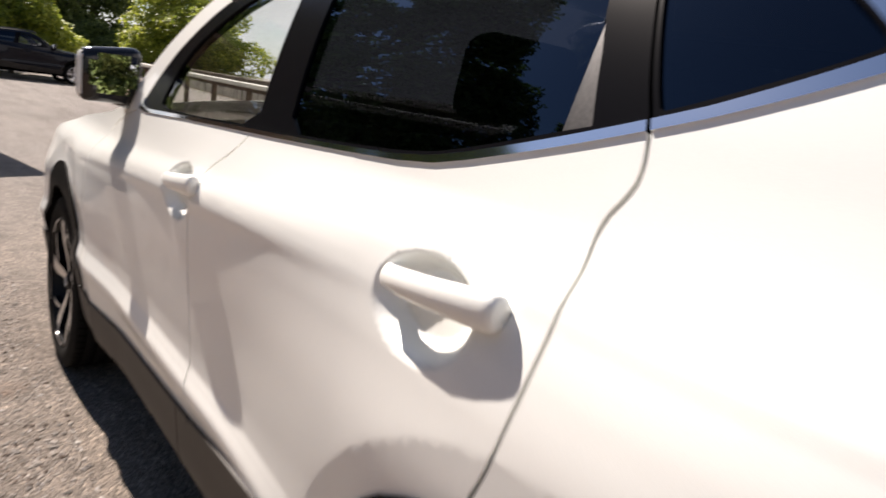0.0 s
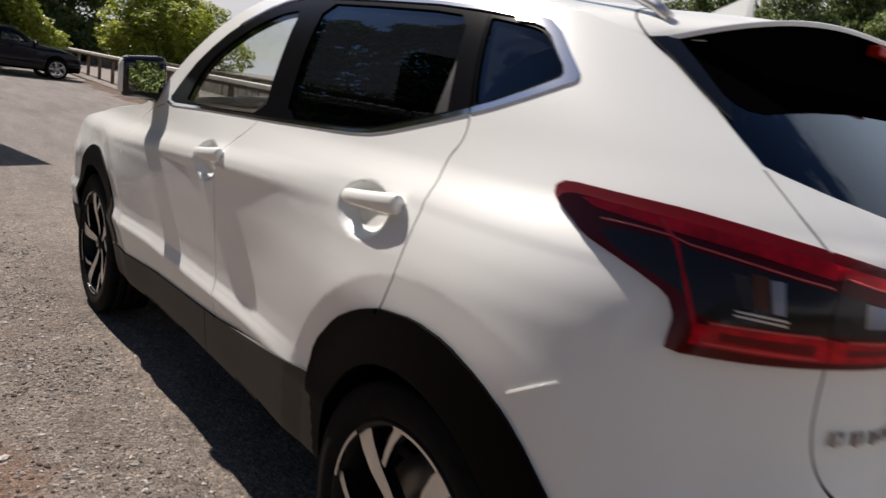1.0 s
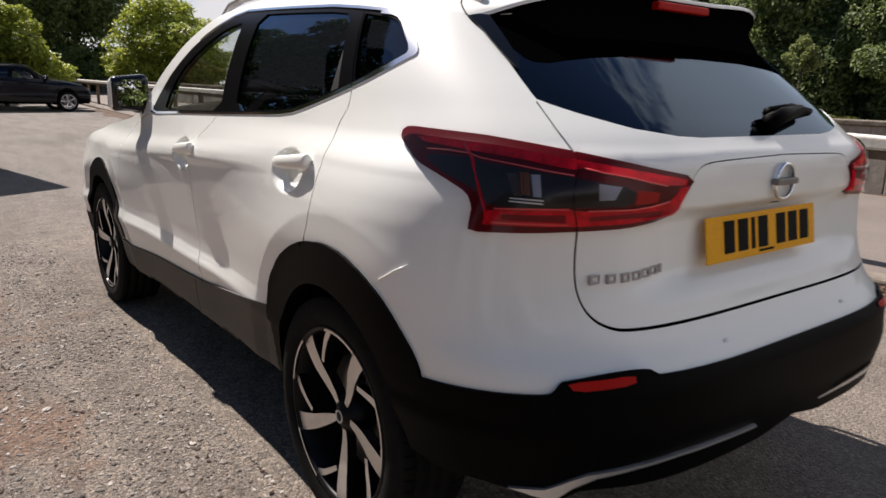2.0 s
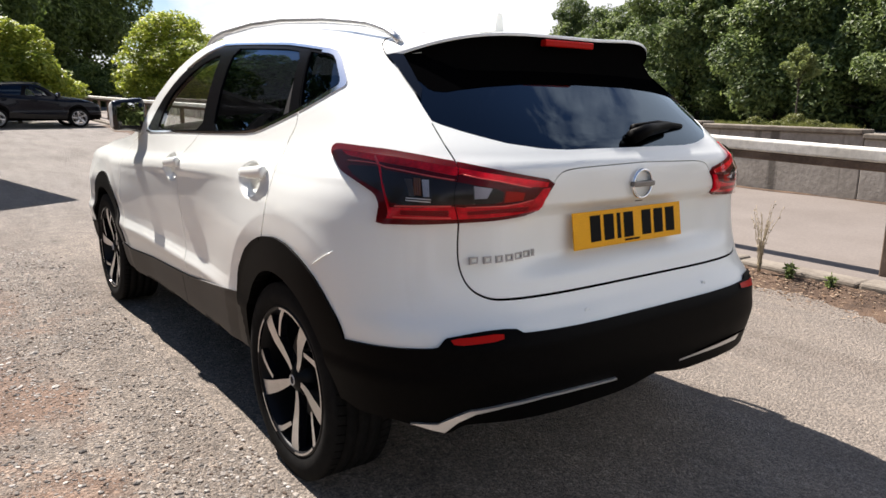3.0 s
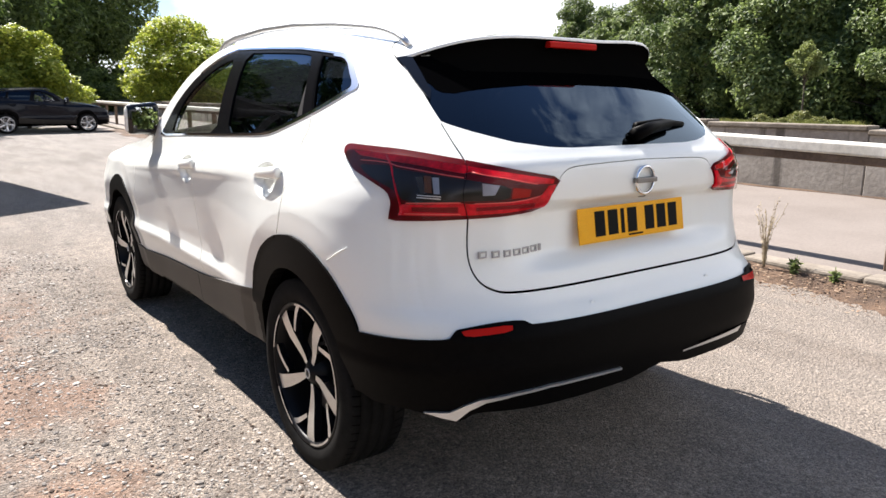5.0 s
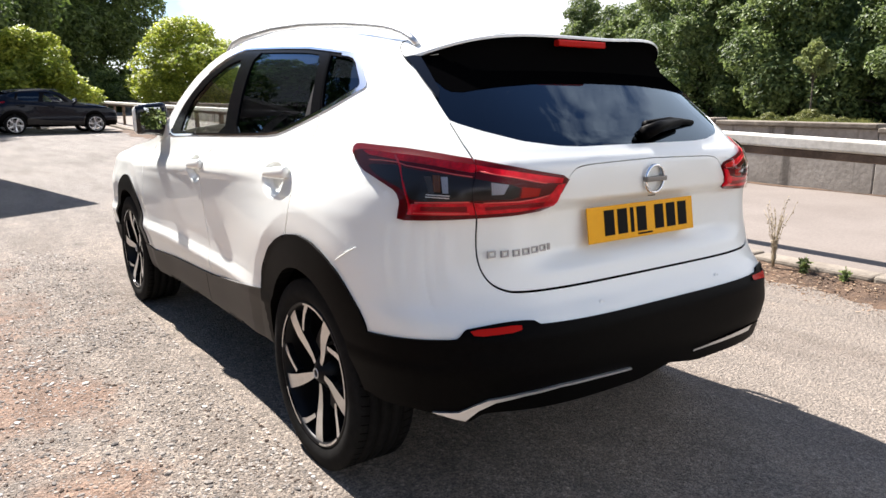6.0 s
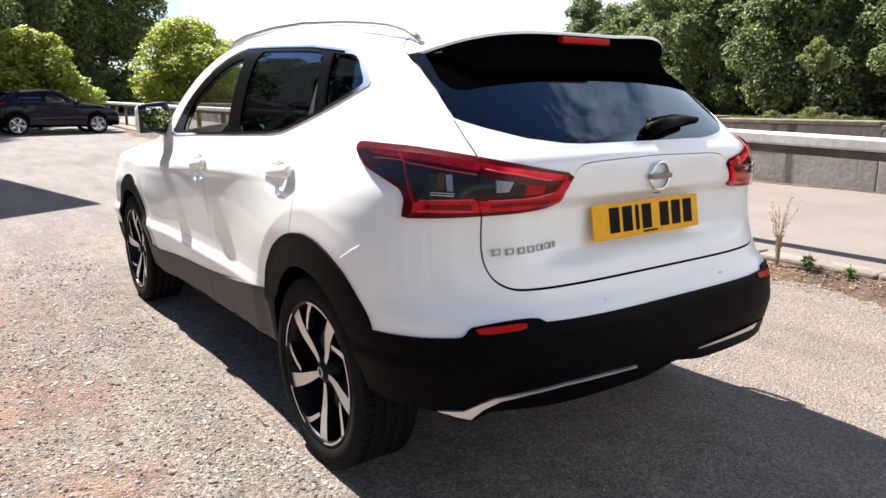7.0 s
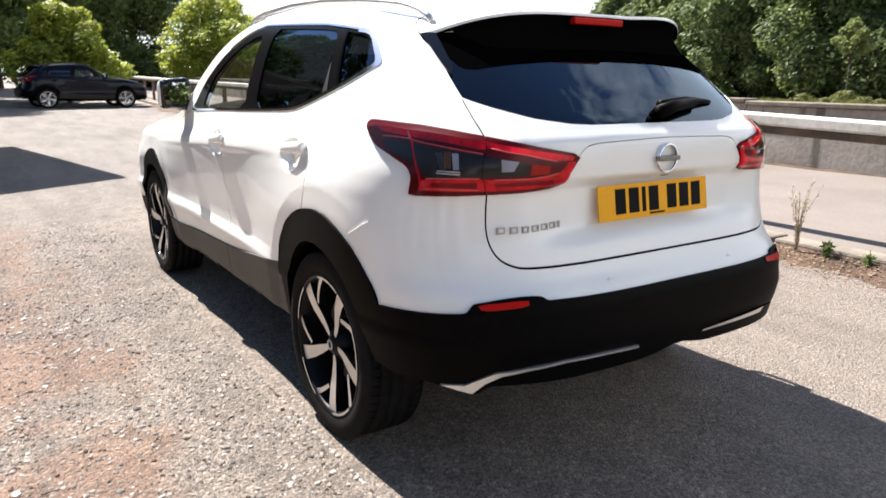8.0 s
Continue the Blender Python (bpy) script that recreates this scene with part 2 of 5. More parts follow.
_b2 = mix_of(GROUND, None, 0.85, _b1, _pal2, "MULTIPLY")
_e1 = mix_of(GROUND, None, 0.7, _earth, _pale, "MULTIPLY")
_sep = node(GROUND, "ShaderNodeSeparateXYZ")
link(GROUND, _co, "Object", _sep, "Vector")
_side = node(GROUND, "ShaderNodeMapRange")
for _k, _v in (("From Min", -0.8), ("From Max", -1.65), ("To Min", -0.22), ("To Max", 0.115)):
    _side.inputs[_k].default_value = _v
link(GROUND, _sep, "X", _side, "Value")
_far = node(GROUND, "ShaderNodeMapRange")
for _k, _v in (("From Min", 3.0), ("From Max", 8.0), ("To Min", 0.0), ("To Max", -0.3)):
    _far.inputs[_k].default_value = _v
link(GROUND, _sep, "Y", _far, "Value")
_sum = node(GROUND, "ShaderNodeMath")
_sum.operation = "ADD"
link(GROUND, _blot, "Fac", _sum, 0)
link(GROUND, _side, "Result", _sum, 1)
_sum2 = node(GROUND, "ShaderNodeMath")
_sum2.operation = "ADD"
link(GROUND, _sum, "Value", _sum2, 0)
link(GROUND, _far, "Result", _sum2, 1)
_mask = ramp_of(GROUND, _sum2, "Value", [(0.50, (0, 0, 0)), (0.63, (1, 1, 1))])
_b3 = mix_of(GROUND, _mask, "Color", _b2, _e1)
_tone = ramp_of(GROUND, _large, "Fac", [(0.3, (0.84, 0.83, 0.82)), (0.7, (1.14, 1.13, 1.11))])
_b4 = mix_of(GROUND, None, 1.0, _b3, _tone, "MULTIPLY")
_mot = ramp_of(GROUND, _clump, "Fac", [(0.3, (0.60, 0.59, 0.58)), (0.5, (1.0, 1.0, 1.0)), (0.7, (1.25, 1.24, 1.23))])
_b4 = mix_of(GROUND, None, 0.8, _b4, _mot, "MULTIPLY")
_stain = ramp_of(GROUND, _blot, "Fac", [(0.30, (0.74, 0.73, 0.72)), (0.42, (1, 1, 1))])
_b5 = mix_of(GROUND, None, 0.8, _b4, _stain, "MULTIPLY")
_calm = node(GROUND, "ShaderNodeMapRange")
for _k, _v in (("From Min", -0.6), ("From Max", 1.2), ("To Min", 0.0), ("To Max", 0.75)):
    _calm.inputs[_k].default_value = _v
link(GROUND, _sep, "X", _calm, "Value")
_c1 = mix_of(GROUND, None, 0.5, _base, _pal2, "MULTIPLY")
_c2 = mix_of(GROUND, None, 1.0, _c1, _tone, "MULTIPLY")
_c3 = mix_of(GROUND, None, 1.0, _c2, (1.05, 1.04, 1.02), "MULTIPLY")
_b5 = mix_of(GROUND, _calm, "Result", _b5, _c3)
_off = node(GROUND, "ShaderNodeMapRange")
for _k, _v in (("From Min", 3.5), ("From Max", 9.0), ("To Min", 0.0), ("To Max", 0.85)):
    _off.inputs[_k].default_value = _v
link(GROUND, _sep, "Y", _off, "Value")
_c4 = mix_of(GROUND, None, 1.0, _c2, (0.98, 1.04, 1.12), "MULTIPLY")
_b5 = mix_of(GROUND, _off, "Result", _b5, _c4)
_tmap = node(GROUND, "ShaderNodeMapping")
_tmap.inputs["Scale"].default_value = (2.6, 0.55, 1.0)
_tmap.inputs["Rotation"].default_value = (0.0, 0.0, 0.35)
link(GROUND, _co, "Object", _tmap, "Vector")
_track = node(GROUND, "ShaderNodeTexNoise", Scale=1.0, Detail=6.0, Roughness=0.6)
link(GROUND, _tmap, "Vector", _track, "Vector")
_tr = ramp_of(GROUND, _track, "Fac", [(0.36, (0.80, 0.77, 0.75)), (0.52, (1.0, 1.0, 1.0)), (0.66, (1.20, 1.17, 1.13))])
_b5 = mix_of(GROUND, None, 0.8, _b5, _tr, "MULTIPLY")
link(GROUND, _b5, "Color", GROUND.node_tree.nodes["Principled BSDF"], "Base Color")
_h = node(GROUND, "ShaderNodeMath")
_h.operation = "MULTIPLY_ADD"
link(GROUND, _st, "Red", _h, 0)
_h.inputs[1].default_value = 0.45
link(GROUND, _grain, "Fac", _h, 2)
_h2 = node(GROUND, "ShaderNodeMath")
_h2.operation = "MULTIPLY_ADD"
link(GROUND, _chip, "Distance", _h2, 0)
_h2.inputs[1].default_value = -0.7
link(GROUND, _h, "Value", _h2, 2)
bump_of(GROUND, _h2, "Value", 0.9, 0.016)
LANE = mottled("pale_pinkish_tarmac", (0.149, 0.124, 0.106), (0.194, 0.166, 0.146), 0.7, 0.9, 0.25, 0.004, 60.0)


# ---- building blocks ----
def mesh_of(name, verts, faces, mats, index=None, smooth=False, normals=None):
    me = bpy.data.meshes.new(name)
    me.from_pydata([tuple(map(float, v)) for v in verts], [], [tuple(map(int, q)) for q in faces])
    for m in mats if isinstance(mats, (list, tuple)) else [mats]:
        me.materials.append(m)
    if index is not None:
        me.polygons.foreach_set("material_index", index)
    me.polygons.foreach_set("use_smooth", [bool(smooth)] * len(me.polygons))
    me.update()
    if normals is not None:
        me.normals_split_custom_set_from_vertices([tuple(map(float, v)) for v in normals])
    return me


def put(name, me, parent=None, label="", at=None):
    ob = new(name, me)
    if parent is not None:
        ob.parent = parent
    if at is not None:
        ob.matrix_basis = at
    if label:
        tagged(ob, label)
    return ob


def part(name, bm, mat, parent, label="", smooth=False, at=None):
    me = bpy.data.meshes.new(name)
    bm.to_mesh(me)
    bm.free()
    for m in mat if isinstance(mat, (list, tuple)) else [mat]:
        me.materials.append(m)
    if smooth:
        me.polygons.foreach_set("use_smooth", [True] * len(me.polygons))
    return put(name, me, parent, label, at)


def empty(name, label, category, group="", kind="", at=None):
    ob = new(name)
    if at is not None:
        ob.matrix_basis = at
    return tagged(ob, label, category, group, kind)


def box_bm(x0, x1, y0, y1, z0, z1, bevel=0.0, segments=2, bm=None):
    bm = bm or bmesh.new()
    made = bmesh.ops.create_cube(bm, size=1.0, matrix=Matrix.Translation(((x0 + x1) / 2, (y0 + y1) / 2, (z0 + z1) / 2)) @ Matrix.Diagonal((x1 - x0, y1 - y0, z1 - z0, 1)))
    if bevel:
        edges = {e for v in made["verts"] for e in v.link_edges}
        bmesh.ops.bevel(bm, geom=list(edges), offset=bevel, segments=segments, affect="EDGES", profile=0.5)
    return bm


def tube(points, radius, sides=8, taper=1.0, flat=1.0):
    """Verts and faces of a tube along points."""
    pts = [Vector(p) for p in points]
    verts, faces = [], []
    for i, p in enumerate(pts):
        d = (pts[min(i + 1, len(pts) - 1)] - pts[max(i - 1, 0)]).normalized()
        a = d.cross(Vector((0, 0, 1)))
        a = a.normalized() if a.length > 1e-3 else Vector((1, 0, 0))
        b = a.cross(d)
        r = radius * (1 + (taper - 1) * i / max(len(pts) - 1, 1))
        for k in range(sides):
            t = 2 * math.pi * k / sides
            verts.append(p + a * (r * math.cos(t)) + b * (r * flat * math.sin(t)))
    for i in range(len(pts) - 1):
        for k in range(sides):
            q = (k + 1) % sides
            faces.append((i * sides + k, i * sides + q, (i + 1) * sides + q, (i + 1) * sides + k))
    faces.append(tuple(range(sides))[::-1])
    faces.append(tuple((len(pts) - 1) * sides + k for k in range(sides)))
    return verts, faces


def revolve(profile, steps=48):
    """Verts and faces of a profile of (along, radius) turned round the x axis."""
    verts, faces = [], []
    n = len(profile)
    for s in range(steps):
        a = 2 * math.pi * s / steps
        for along, r in profile:
            verts.append((along, r * math.cos(a), r * math.sin(a)))
    for s in range(steps):
        q = (s + 1) % steps
        for i in range(n - 1):
            faces.append((s * n + i, q * n + i, q * n + i + 1, s * n + i + 1))
    return verts, faces


# ---- the car's body surface: p runs along the flank (p = y) and round both ends, z is the height ----
from mathutils import geometry

YC, YF = 0.35, 2.75


def ease(t):
    t = np.clip(t, 0.0, 1.0)
    return t * t * (3 - 2 * t)


def curve(x, xs, ys):
    """A smooth line through the knots."""
    xs, ys = np.asarray(xs, float), np.asarray(ys, float)
    d = np.diff(ys) / np.diff(xs)
    m = np.concatenate(([d[0]], np.where(d[:-1] * d[1:] > 0, 2 * d[:-1] * d[1:] / np.where(d[:-1] + d[1:] == 0, 1, d[:-1] + d[1:]), 0), [d[-1]]))
    x = np.clip(x, xs[0], xs[-1])
    i = np.clip(np.searchsorted(xs, x) - 1, 0, len(xs) - 2)
    h = xs[i + 1] - xs[i]
    t = (x - xs[i]) / h
    return ys[i] * (1 + 2 * t) * (1 - t) ** 2 + m[i] * h * t * (1 - t) ** 2 + ys[i + 1] * t * t * (3 - 2 * t) + m[i + 1] * h * t * t * (t - 1)


def half_width(z):
    return curve(z, [0.16, 0.24, 0.34, 0.44, 0.50, 0.545, 0.575, 0.60, 0.63, 0.67, 0.72, 0.80, 0.86, 0.905, 0.935, 0.955, 1.01, 1.09, 1.23, 1.32, 1.42, 1.50, 1.56],
                 [0.70, 0.80, 0.845, 0.862, 0.873, 0.884, 0.8760, 0.8695, 0.8690, 0.8712, 0.8740, 0.8785, 0.8813, 0.8842, 0.8890, 0.886, 0.858, 0.832, 0.788, 0.752, 0.700, 0.640, 0.56])


def rear_end(z):
    return curve(z, [0.16, 0.24, 0.34, 0.44, 0.54, 0.62, 0.66, 0.71, 0.76, 0.84, 0.95, 1.03, 1.08, 1.13, 1.20, 1.30, 1.40, 1.50, 1.56],
                 [-0.60, -0.72, -0.79, -0.815, -0.83, -0.828, -0.81, -0.765, -0.74, -0.72, -0.712, -0.718, -0.715, -0.67, -0.585, -0.455, -0.325, -0.19, -0.11])


def front_end(z):
    return curve(z, [0.16, 0.30, 0.50, 0.70, 0.90, 1.05, 1.56], [3.35, 3.48, 3.53, 3.51, 3.40, 3.15, 2.9])


def corner(z):
    return curve(z, [0.2, 0.6, 0.9, 1.1, 1.25, 1.5], [4.6, 4.6, 4.4, 4.2, 4.0, 3.6])


WHEELS = (0.0, 2.646)
HANDLES = ((0.232, 1.020), (1.190, 0.982))
BOWLS = ((0.265, 0.995), (1.212, 0.962))


def flare(y, z):
    """The swelling of the flank over the wheels, the step down to the arches and the hollows behind the handles."""
    out = 0.0
    for yw, amount in ((0.0, 0.020), (2.646, 0.028)):
        r = np.hypot(y - yw + 0.03 * (yw < 1), z - 0.335)
        hold = 1 - ease((-0.05 - y) / 0.38) * (yw < 1)
        out = out + amount * (1 - ease((r - 0.42) / 0.55)) * (1 - ease((z - 0.72) / 0.28))
        out = out - 0.012 * hold * np.clip((0.580 - r) / 0.09, 0, 1)
    out = out + 0.030 * (1 - ease(np.abs(y + 0.18) / np.where(y < -0.18, 0.62, 0.60))) * (1 - ease((z - 0.93) / 0.28)) * ease((z - 0.20) / 0.4)
    for yh, zh in BOWLS:
        rho = np.hypot((y - yh) / 0.104, (z - zh) / np.where(z > zh, 0.062, 0.068))
        out = out - 0.030 * (1 - ease((rho - 0.55) / 0.45))
    return out


def niche(p, z):
    """The hollow for the number plate."""
    return 0.046 * ease((-p - 0.98) / 0.26) * ease((z - 0.775) / 0.06) * (1 - ease((z - 0.946) / 0.046))


def body(p, z):
    p, z = np.asarray(p, float), np.asarray(z, float)
    lift = 0.05 * (1.55 - np.clip(p, 0.2, 2.4)) * ease((z - 0.62) / 0.15) * (1 - ease((z - 1.03) / 0.1))
    w, n = half_width(z - lift), corner(z)
    hull = curve(z, [0.5, 0.58, 0.66, 0.72, 0.84, 0.92, 0.98, 1.03, 1.07, 1.10], [0.866, 0.8745, 0.8805, 0.8855, 0.8930, 0.8900, 0.8815, 0.868, 0.853, 0.840])
    w = w + (hull - w) * ease((1.0 - p) / 0.85) * (1 - ease((z - 1.03) / 0.07)) * ease((z - 0.5) / 0.06) * ease((p + 0.9) / 0.4)
    w = w * (1 - 0.035 * ease((p - 1.2) / 1.2) * ease((z - 0.85) / 0.15) - 0.035 * ease((p - 2.1) / 0.8) * ease((z - 0.72) / 0.2))
    w = w + flare(np.clip(p, -0.62, 3.3), z)
    tr, tf = np.clip(YC - p, 0, 2), np.clip(p - YF, 0, 2)
    t = np.where(tr > 0, tr, tf)
    a, b = np.clip(2 - t, 0, 1), np.clip(t, 0, 1)
    r = (a**n + b**n) ** (-1 / n)
    y = np.where(tr > 0, YC - (YC - rear_end(z)) * b * r + niche(p, z), np.where(tf > 0, YF + (front_end(z) - YF) * b * r, p))
    return np.stack([-w * a * r, y, z + 0 * p], -1)


def body_normal(p, z, e=2e-3):
    q = np.clip(np.asarray(p, float), -1.648, 4.748)
    n = np.cross(body(q + e, z) - body(q - e, z), body(q, np.asarray(z) + e) - body(q, np.asarray(z) - e))
    n /= np.linalg.norm(n, axis=-1, keepdims=True) + 1e-12
    mid = body(q, z) - np.array([0.0, 1.2, 0.0])
    flip = np.sign((n * (mid * [1, 0.25, 0.0])).sum(-1, keepdims=True))
    n = n * np.where(flip == 0, 1, flip)
    at_centre = np.abs(np.asarray(p, float) - np.clip(p, -1.645, 4.745)) > 0
    n[..., 0] = np.where(at_centre, 0, n[..., 0])
    return n


def p_of(y, z):
    """The p of a place y on the flank."""
    y = np.asarray(y, float)
    return np.where(y < YC, YC - (YC - y) / (YC - rear_end(z)), y)


TOP_P = [-1.65, -1.2, -0.8, -0.63, -0.45, -0.25, 0.0, 0.39, 0.8, 1.1, 1.35, 1.58, 1.78, 1.98, 2.15, 2.4, 2.75, 3.2, 3.75, 4.75]
TOP_Z = [1.44, 1.435, 1.42, 1.405, 1.43, 1.458, 1.480, 1.505, 1.528, 1.542, 1.510, 1.42, 1.29, 1.14, 1.065, 1.03, 0.99, 0.93, 0.84, 0.80]


def top_edge(p):
    return curve(p, TOP_P, TOP_Z)


def sill_edge(p):
    return curve(p, [-1.65, -1.458, -1.024, -0.996, -0.951, -0.735, -0.68, -0.63, -0.30, 0.36, 0.7, 1.07, 1.55, 2.2, 3.2, 4.75],
                 [0.655, 0.655, 0.659, 0.669, 0.671, 0.655, 0.629, 0.624, 0.607, 0.562, 0.525, 0.482, 0.457, 0.43, 0.45, 0.45])


def low_edge(p):
    """The lower rim of the body: high under the tail, low along the sills."""
    return curve(p, [-1.65, -1.44, -0.88, -0.80, -0.73, -0.60, -0.50, -0.36, -0.30, -0.26, -0.2, 0.40, 1.20, 2.0, 4.75], [0.440, 0.415, 0.415, 0.410, 0.381, 0.392, 0.398, 0.394, 0.405, 0.40, 0.355, 0.345, 0.318, 0.305, 0.26])


def arch(yw, rx, rz, zlow, count=34):
    """An arch as a line of (p, z), from its front foot over the top to its rear foot."""
    a0 = math.asin(max(-1.0, (zlow - 0.335) / rz))
    ang = np.linspace(a0, math.pi - a0, count)
    y, z = yw - 0.012 + rx * np.cos(ang), 0.335 + rz * np.sin(ang)
    return [(float(a), float(b)) for a, b in zip(p_of(y, z), z)]


LAMP = [(-0.214, 1.116), (-0.218, 1.133), (-0.242, 1.143), (-0.36, 1.139), (-0.495, 1.134), (-0.65, 1.122), (-0.803, 1.108), (-1.0, 1.084), (-1.221, 1.055),
        (-1.188, 1.005), (-1.155, 0.961), (-1.0, 0.953), (-0.845, 0.949), (-0.68, 0.943), (-0.51, 0.939), (-0.509, 0.965), (-0.507, 0.990), (-0.48, 1.017), (-0.39, 1.046), (-0.29, 1.072), (-0.235, 1.10)]
LAMP_DARK = [(-0.306, 1.086), (-0.45, 1.088), (-0.49, 1.080), (-0.65, 1.070), (-0.81, 1.058), (-0.834, 1.056), (-1.018, 1.036), (-1.018, 1.0), (-0.858, 1.0), (-0.838, 1.0), (-0.562, 0.993), (-0.518, 1.02), (-0.366, 1.060)]
LAMP_STRIP = [(-0.275, 1.121), (-0.33, 1.122), (-0.53, 1.113), (-0.774, 1.094), (-0.97, 1.076), (-1.185, 1.051), (-1.185, 1.038), (-1.118, 1.041), (-0.982, 1.060), (-0.826, 1.077), (-0.798, 1.073), (-0.626, 1.088), (-0.442, 1.100), (-0.302, 1.110)]
LAMP_LOW = [(-0.556, 0.986), (-0.83, 0.995), (-0.87, 0.992), (-1.018, 0.992), (-1.12, 1.0), (-1.146, 1.010), (-1.170, 1.034), (-1.200, 1.036), (-1.172, 0.976), (-1.006, 0.964), (-0.85, 0.960), (-0.55, 0.956)]
ARCH_REAR = [(0.41, 0.50), (0.418, 0.555), (0.386, 0.645), (0.29, 0.742), (0.205, 0.790), (0.125, 0.820), (0.006, 0.838), (-0.09, 0.830), (-0.18, 0.800), (-0.245, 0.763), (-0.286, 0.720), (-0.316, 0.655), (-0.328, 0.612), (-0.33, 0.50)]
DLO = [(1.84, 1.092), (1.76, 1.175), (1.67, 1.258), (1.585, 1.318), (1.5, 1.370), (1.39, 1.423), (1.275, 1.465), (1.18, 1.490), (1.08, 1.502), (0.9, 1.495), (0.65, 1.483), (0.39, 1.468), (0.1, 1.450), (-0.17, 1.430), (-0.235, 1.421), (-0.272, 1.398), (-0.308, 1.342), (-0.315, 1.328), (-0.313, 1.317), (-0.302, 1.309), (-0.285, 1.304), (-0.262, 1.299), (-0.05, 1.244), (0.15, 1.196), (0.3, 1.161), (0.36, 1.149), (0.44, 1.141), (0.6, 1.133), (0.87, 1.122), (1.35, 1.106), (1.75, 1.088)]
DLO_IN = [(1.8, 1.106), (1.74, 1.172), (1.655, 1.249), (1.575, 1.304), (1.49, 1.355), (1.38, 1.408), (1.265, 1.450), (1.17, 1.474), (1.08, 1.486), (0.9, 1.480), (0.65, 1.468), (0.39, 1.453), (0.1, 1.434), (-0.165, 1.414), (-0.205, 1.406), (-0.232, 1.390), (-0.268, 1.334), (-0.268, 1.320), (-0.257, 1.3115), (-0.05, 1.255), (0.15, 1.207), (0.3, 1.172), (0.37, 1.158), (0.45, 1.149), (0.6, 1.141), (0.87, 1.130), (1.35, 1.114), (1.74, 1.099)]
WINDOW_F = [(1.625, 1.116), (1.610, 1.165), (1.575, 1.228), (1.52, 1.285), (1.44, 1.332), (1.345, 1.380), (1.24, 1.420), (1.155, 1.443), (1.040, 1.455), (0.985, 1.30), (0.945, 1.134), (1.35, 1.119)]
WINDOW_R = [(0.905, 1.474), (0.65, 1.462), (0.39, 1.447), (0.137, 1.430), (0.118, 1.30), (0.110, 1.224), (0.30, 1.179), (0.37, 1.164), (0.45, 1.155), (0.60, 1.147), (0.805, 1.138), (0.85, 1.30)]
WINDOW_Q = [(0.029, 1.40), (0.029, 1.426), (0.0, 1.424), (-0.160, 1.409), (-0.20, 1.400), (-0.226, 1.384), (-0.263, 1.335), (-0.262, 1.322), (-0.248, 1.315), (-0.02, 1.2545), (0.014, 1.246), (0.018, 1.27), (0.024, 1.33)]
REAR_GLASS = [(-0.60, 1.402), (-0.655, 1.370), (-0.724, 1.296), (-0.745, 1.245), (-0.760, 1.213), (-0.80, 1.203), (-0.897, 1.183), (-1.05, 1.155), (-1.204, 1.139), (-1.30, 1.135), (-1.65, 1.135), (-1.65, 1.432), (-1.2, 1.427), (-0.8, 1.412)]
TAILGATE = [(-0.754, 1.211), (-0.775, 1.15), (-0.80, 1.108), (-0.853, 0.949), (-0.843, 0.858), (-0.856, 0.802), (-0.887, 0.766), (-0.939, 0.746), (-0.995, 0.739), (-1.20, 0.738), (-1.65, 0.738)]
GAP_GATE = [(-0.756, 1.207), (-0.775, 1.15), (-0.80, 1.106)]
GAP_GATE_LOW = [(-0.853, 0.949), (-0.843, 0.858), (-0.856, 0.802), (-0.887, 0.766), (-0.939, 0.746), (-0.995, 0.739), (-1.20, 0.738), (-1.655, 0.738)]
GAP_LAMP = [(-0.80, 1.109), (-0.826, 1.03), (-0.853, 0.948)]
GAP_NICHE = [(-1.165, 0.965), (-1.205, 1.04), (-1.225, 1.070), (-1.255, 1.082), (-1.33, 1.087), (-1.655, 1.092)]
GAP_REAR_DOOR = [(0.041, 1.46), (0.036, 1.36), (0.030, 1.28), (0.025, 1.232), (0.028, 1.200), (0.034, 1.180), (0.044, 1.165), (0.058, 1.150), (0.068, 1.137), (0.0755, 1.110), (0.0745, 1.070), (0.0735, 1.030), (0.0745, 0.985), (0.080, 0.940), (0.090, 0.896), (0.106, 0.856), (0.135, 0.800), (0.150, 0.775)]
DIVIDER = [(0.122, 1.340), (0.113, 1.30), (0.106, 1.224), (0.152, 1.214), (0.137, 1.275)]
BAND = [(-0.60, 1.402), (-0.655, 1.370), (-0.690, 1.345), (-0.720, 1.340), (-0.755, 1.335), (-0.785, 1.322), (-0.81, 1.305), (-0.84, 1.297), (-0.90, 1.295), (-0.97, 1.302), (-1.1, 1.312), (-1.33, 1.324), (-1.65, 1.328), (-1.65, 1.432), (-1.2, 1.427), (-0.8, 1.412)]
GAP_MID_DOOR = [(0.96, 1.116), (1.0, 1.075), (1.07, 1.035), (1.105, 1.0), (1.12, 0.93), (1.121, 0.828), (1.088, 0.617), (1.06, 0.47)]
GAP_FRONT_DOOR = [(1.87, 1.085), (2.05, 1.05), (2.16, 0.98), (2.19, 0.90), (2.19, 0.70), (2.14, 0.60), (2.09, 0.50), (2.07, 0.42)]
FIN = [(-0.60, 1.402), (-0.655, 1.37), (-0.724, 1.296), (-0.748, 1.272), (-0.775, 1.298), (-0.75, 1.36), (-0.72, 1.41), (-0.66, 1.406)]
FOG = [(-0.742, 0.652), (-0.757, 0.636), (-0.939, 0.646), (-0.945, 0.663)]
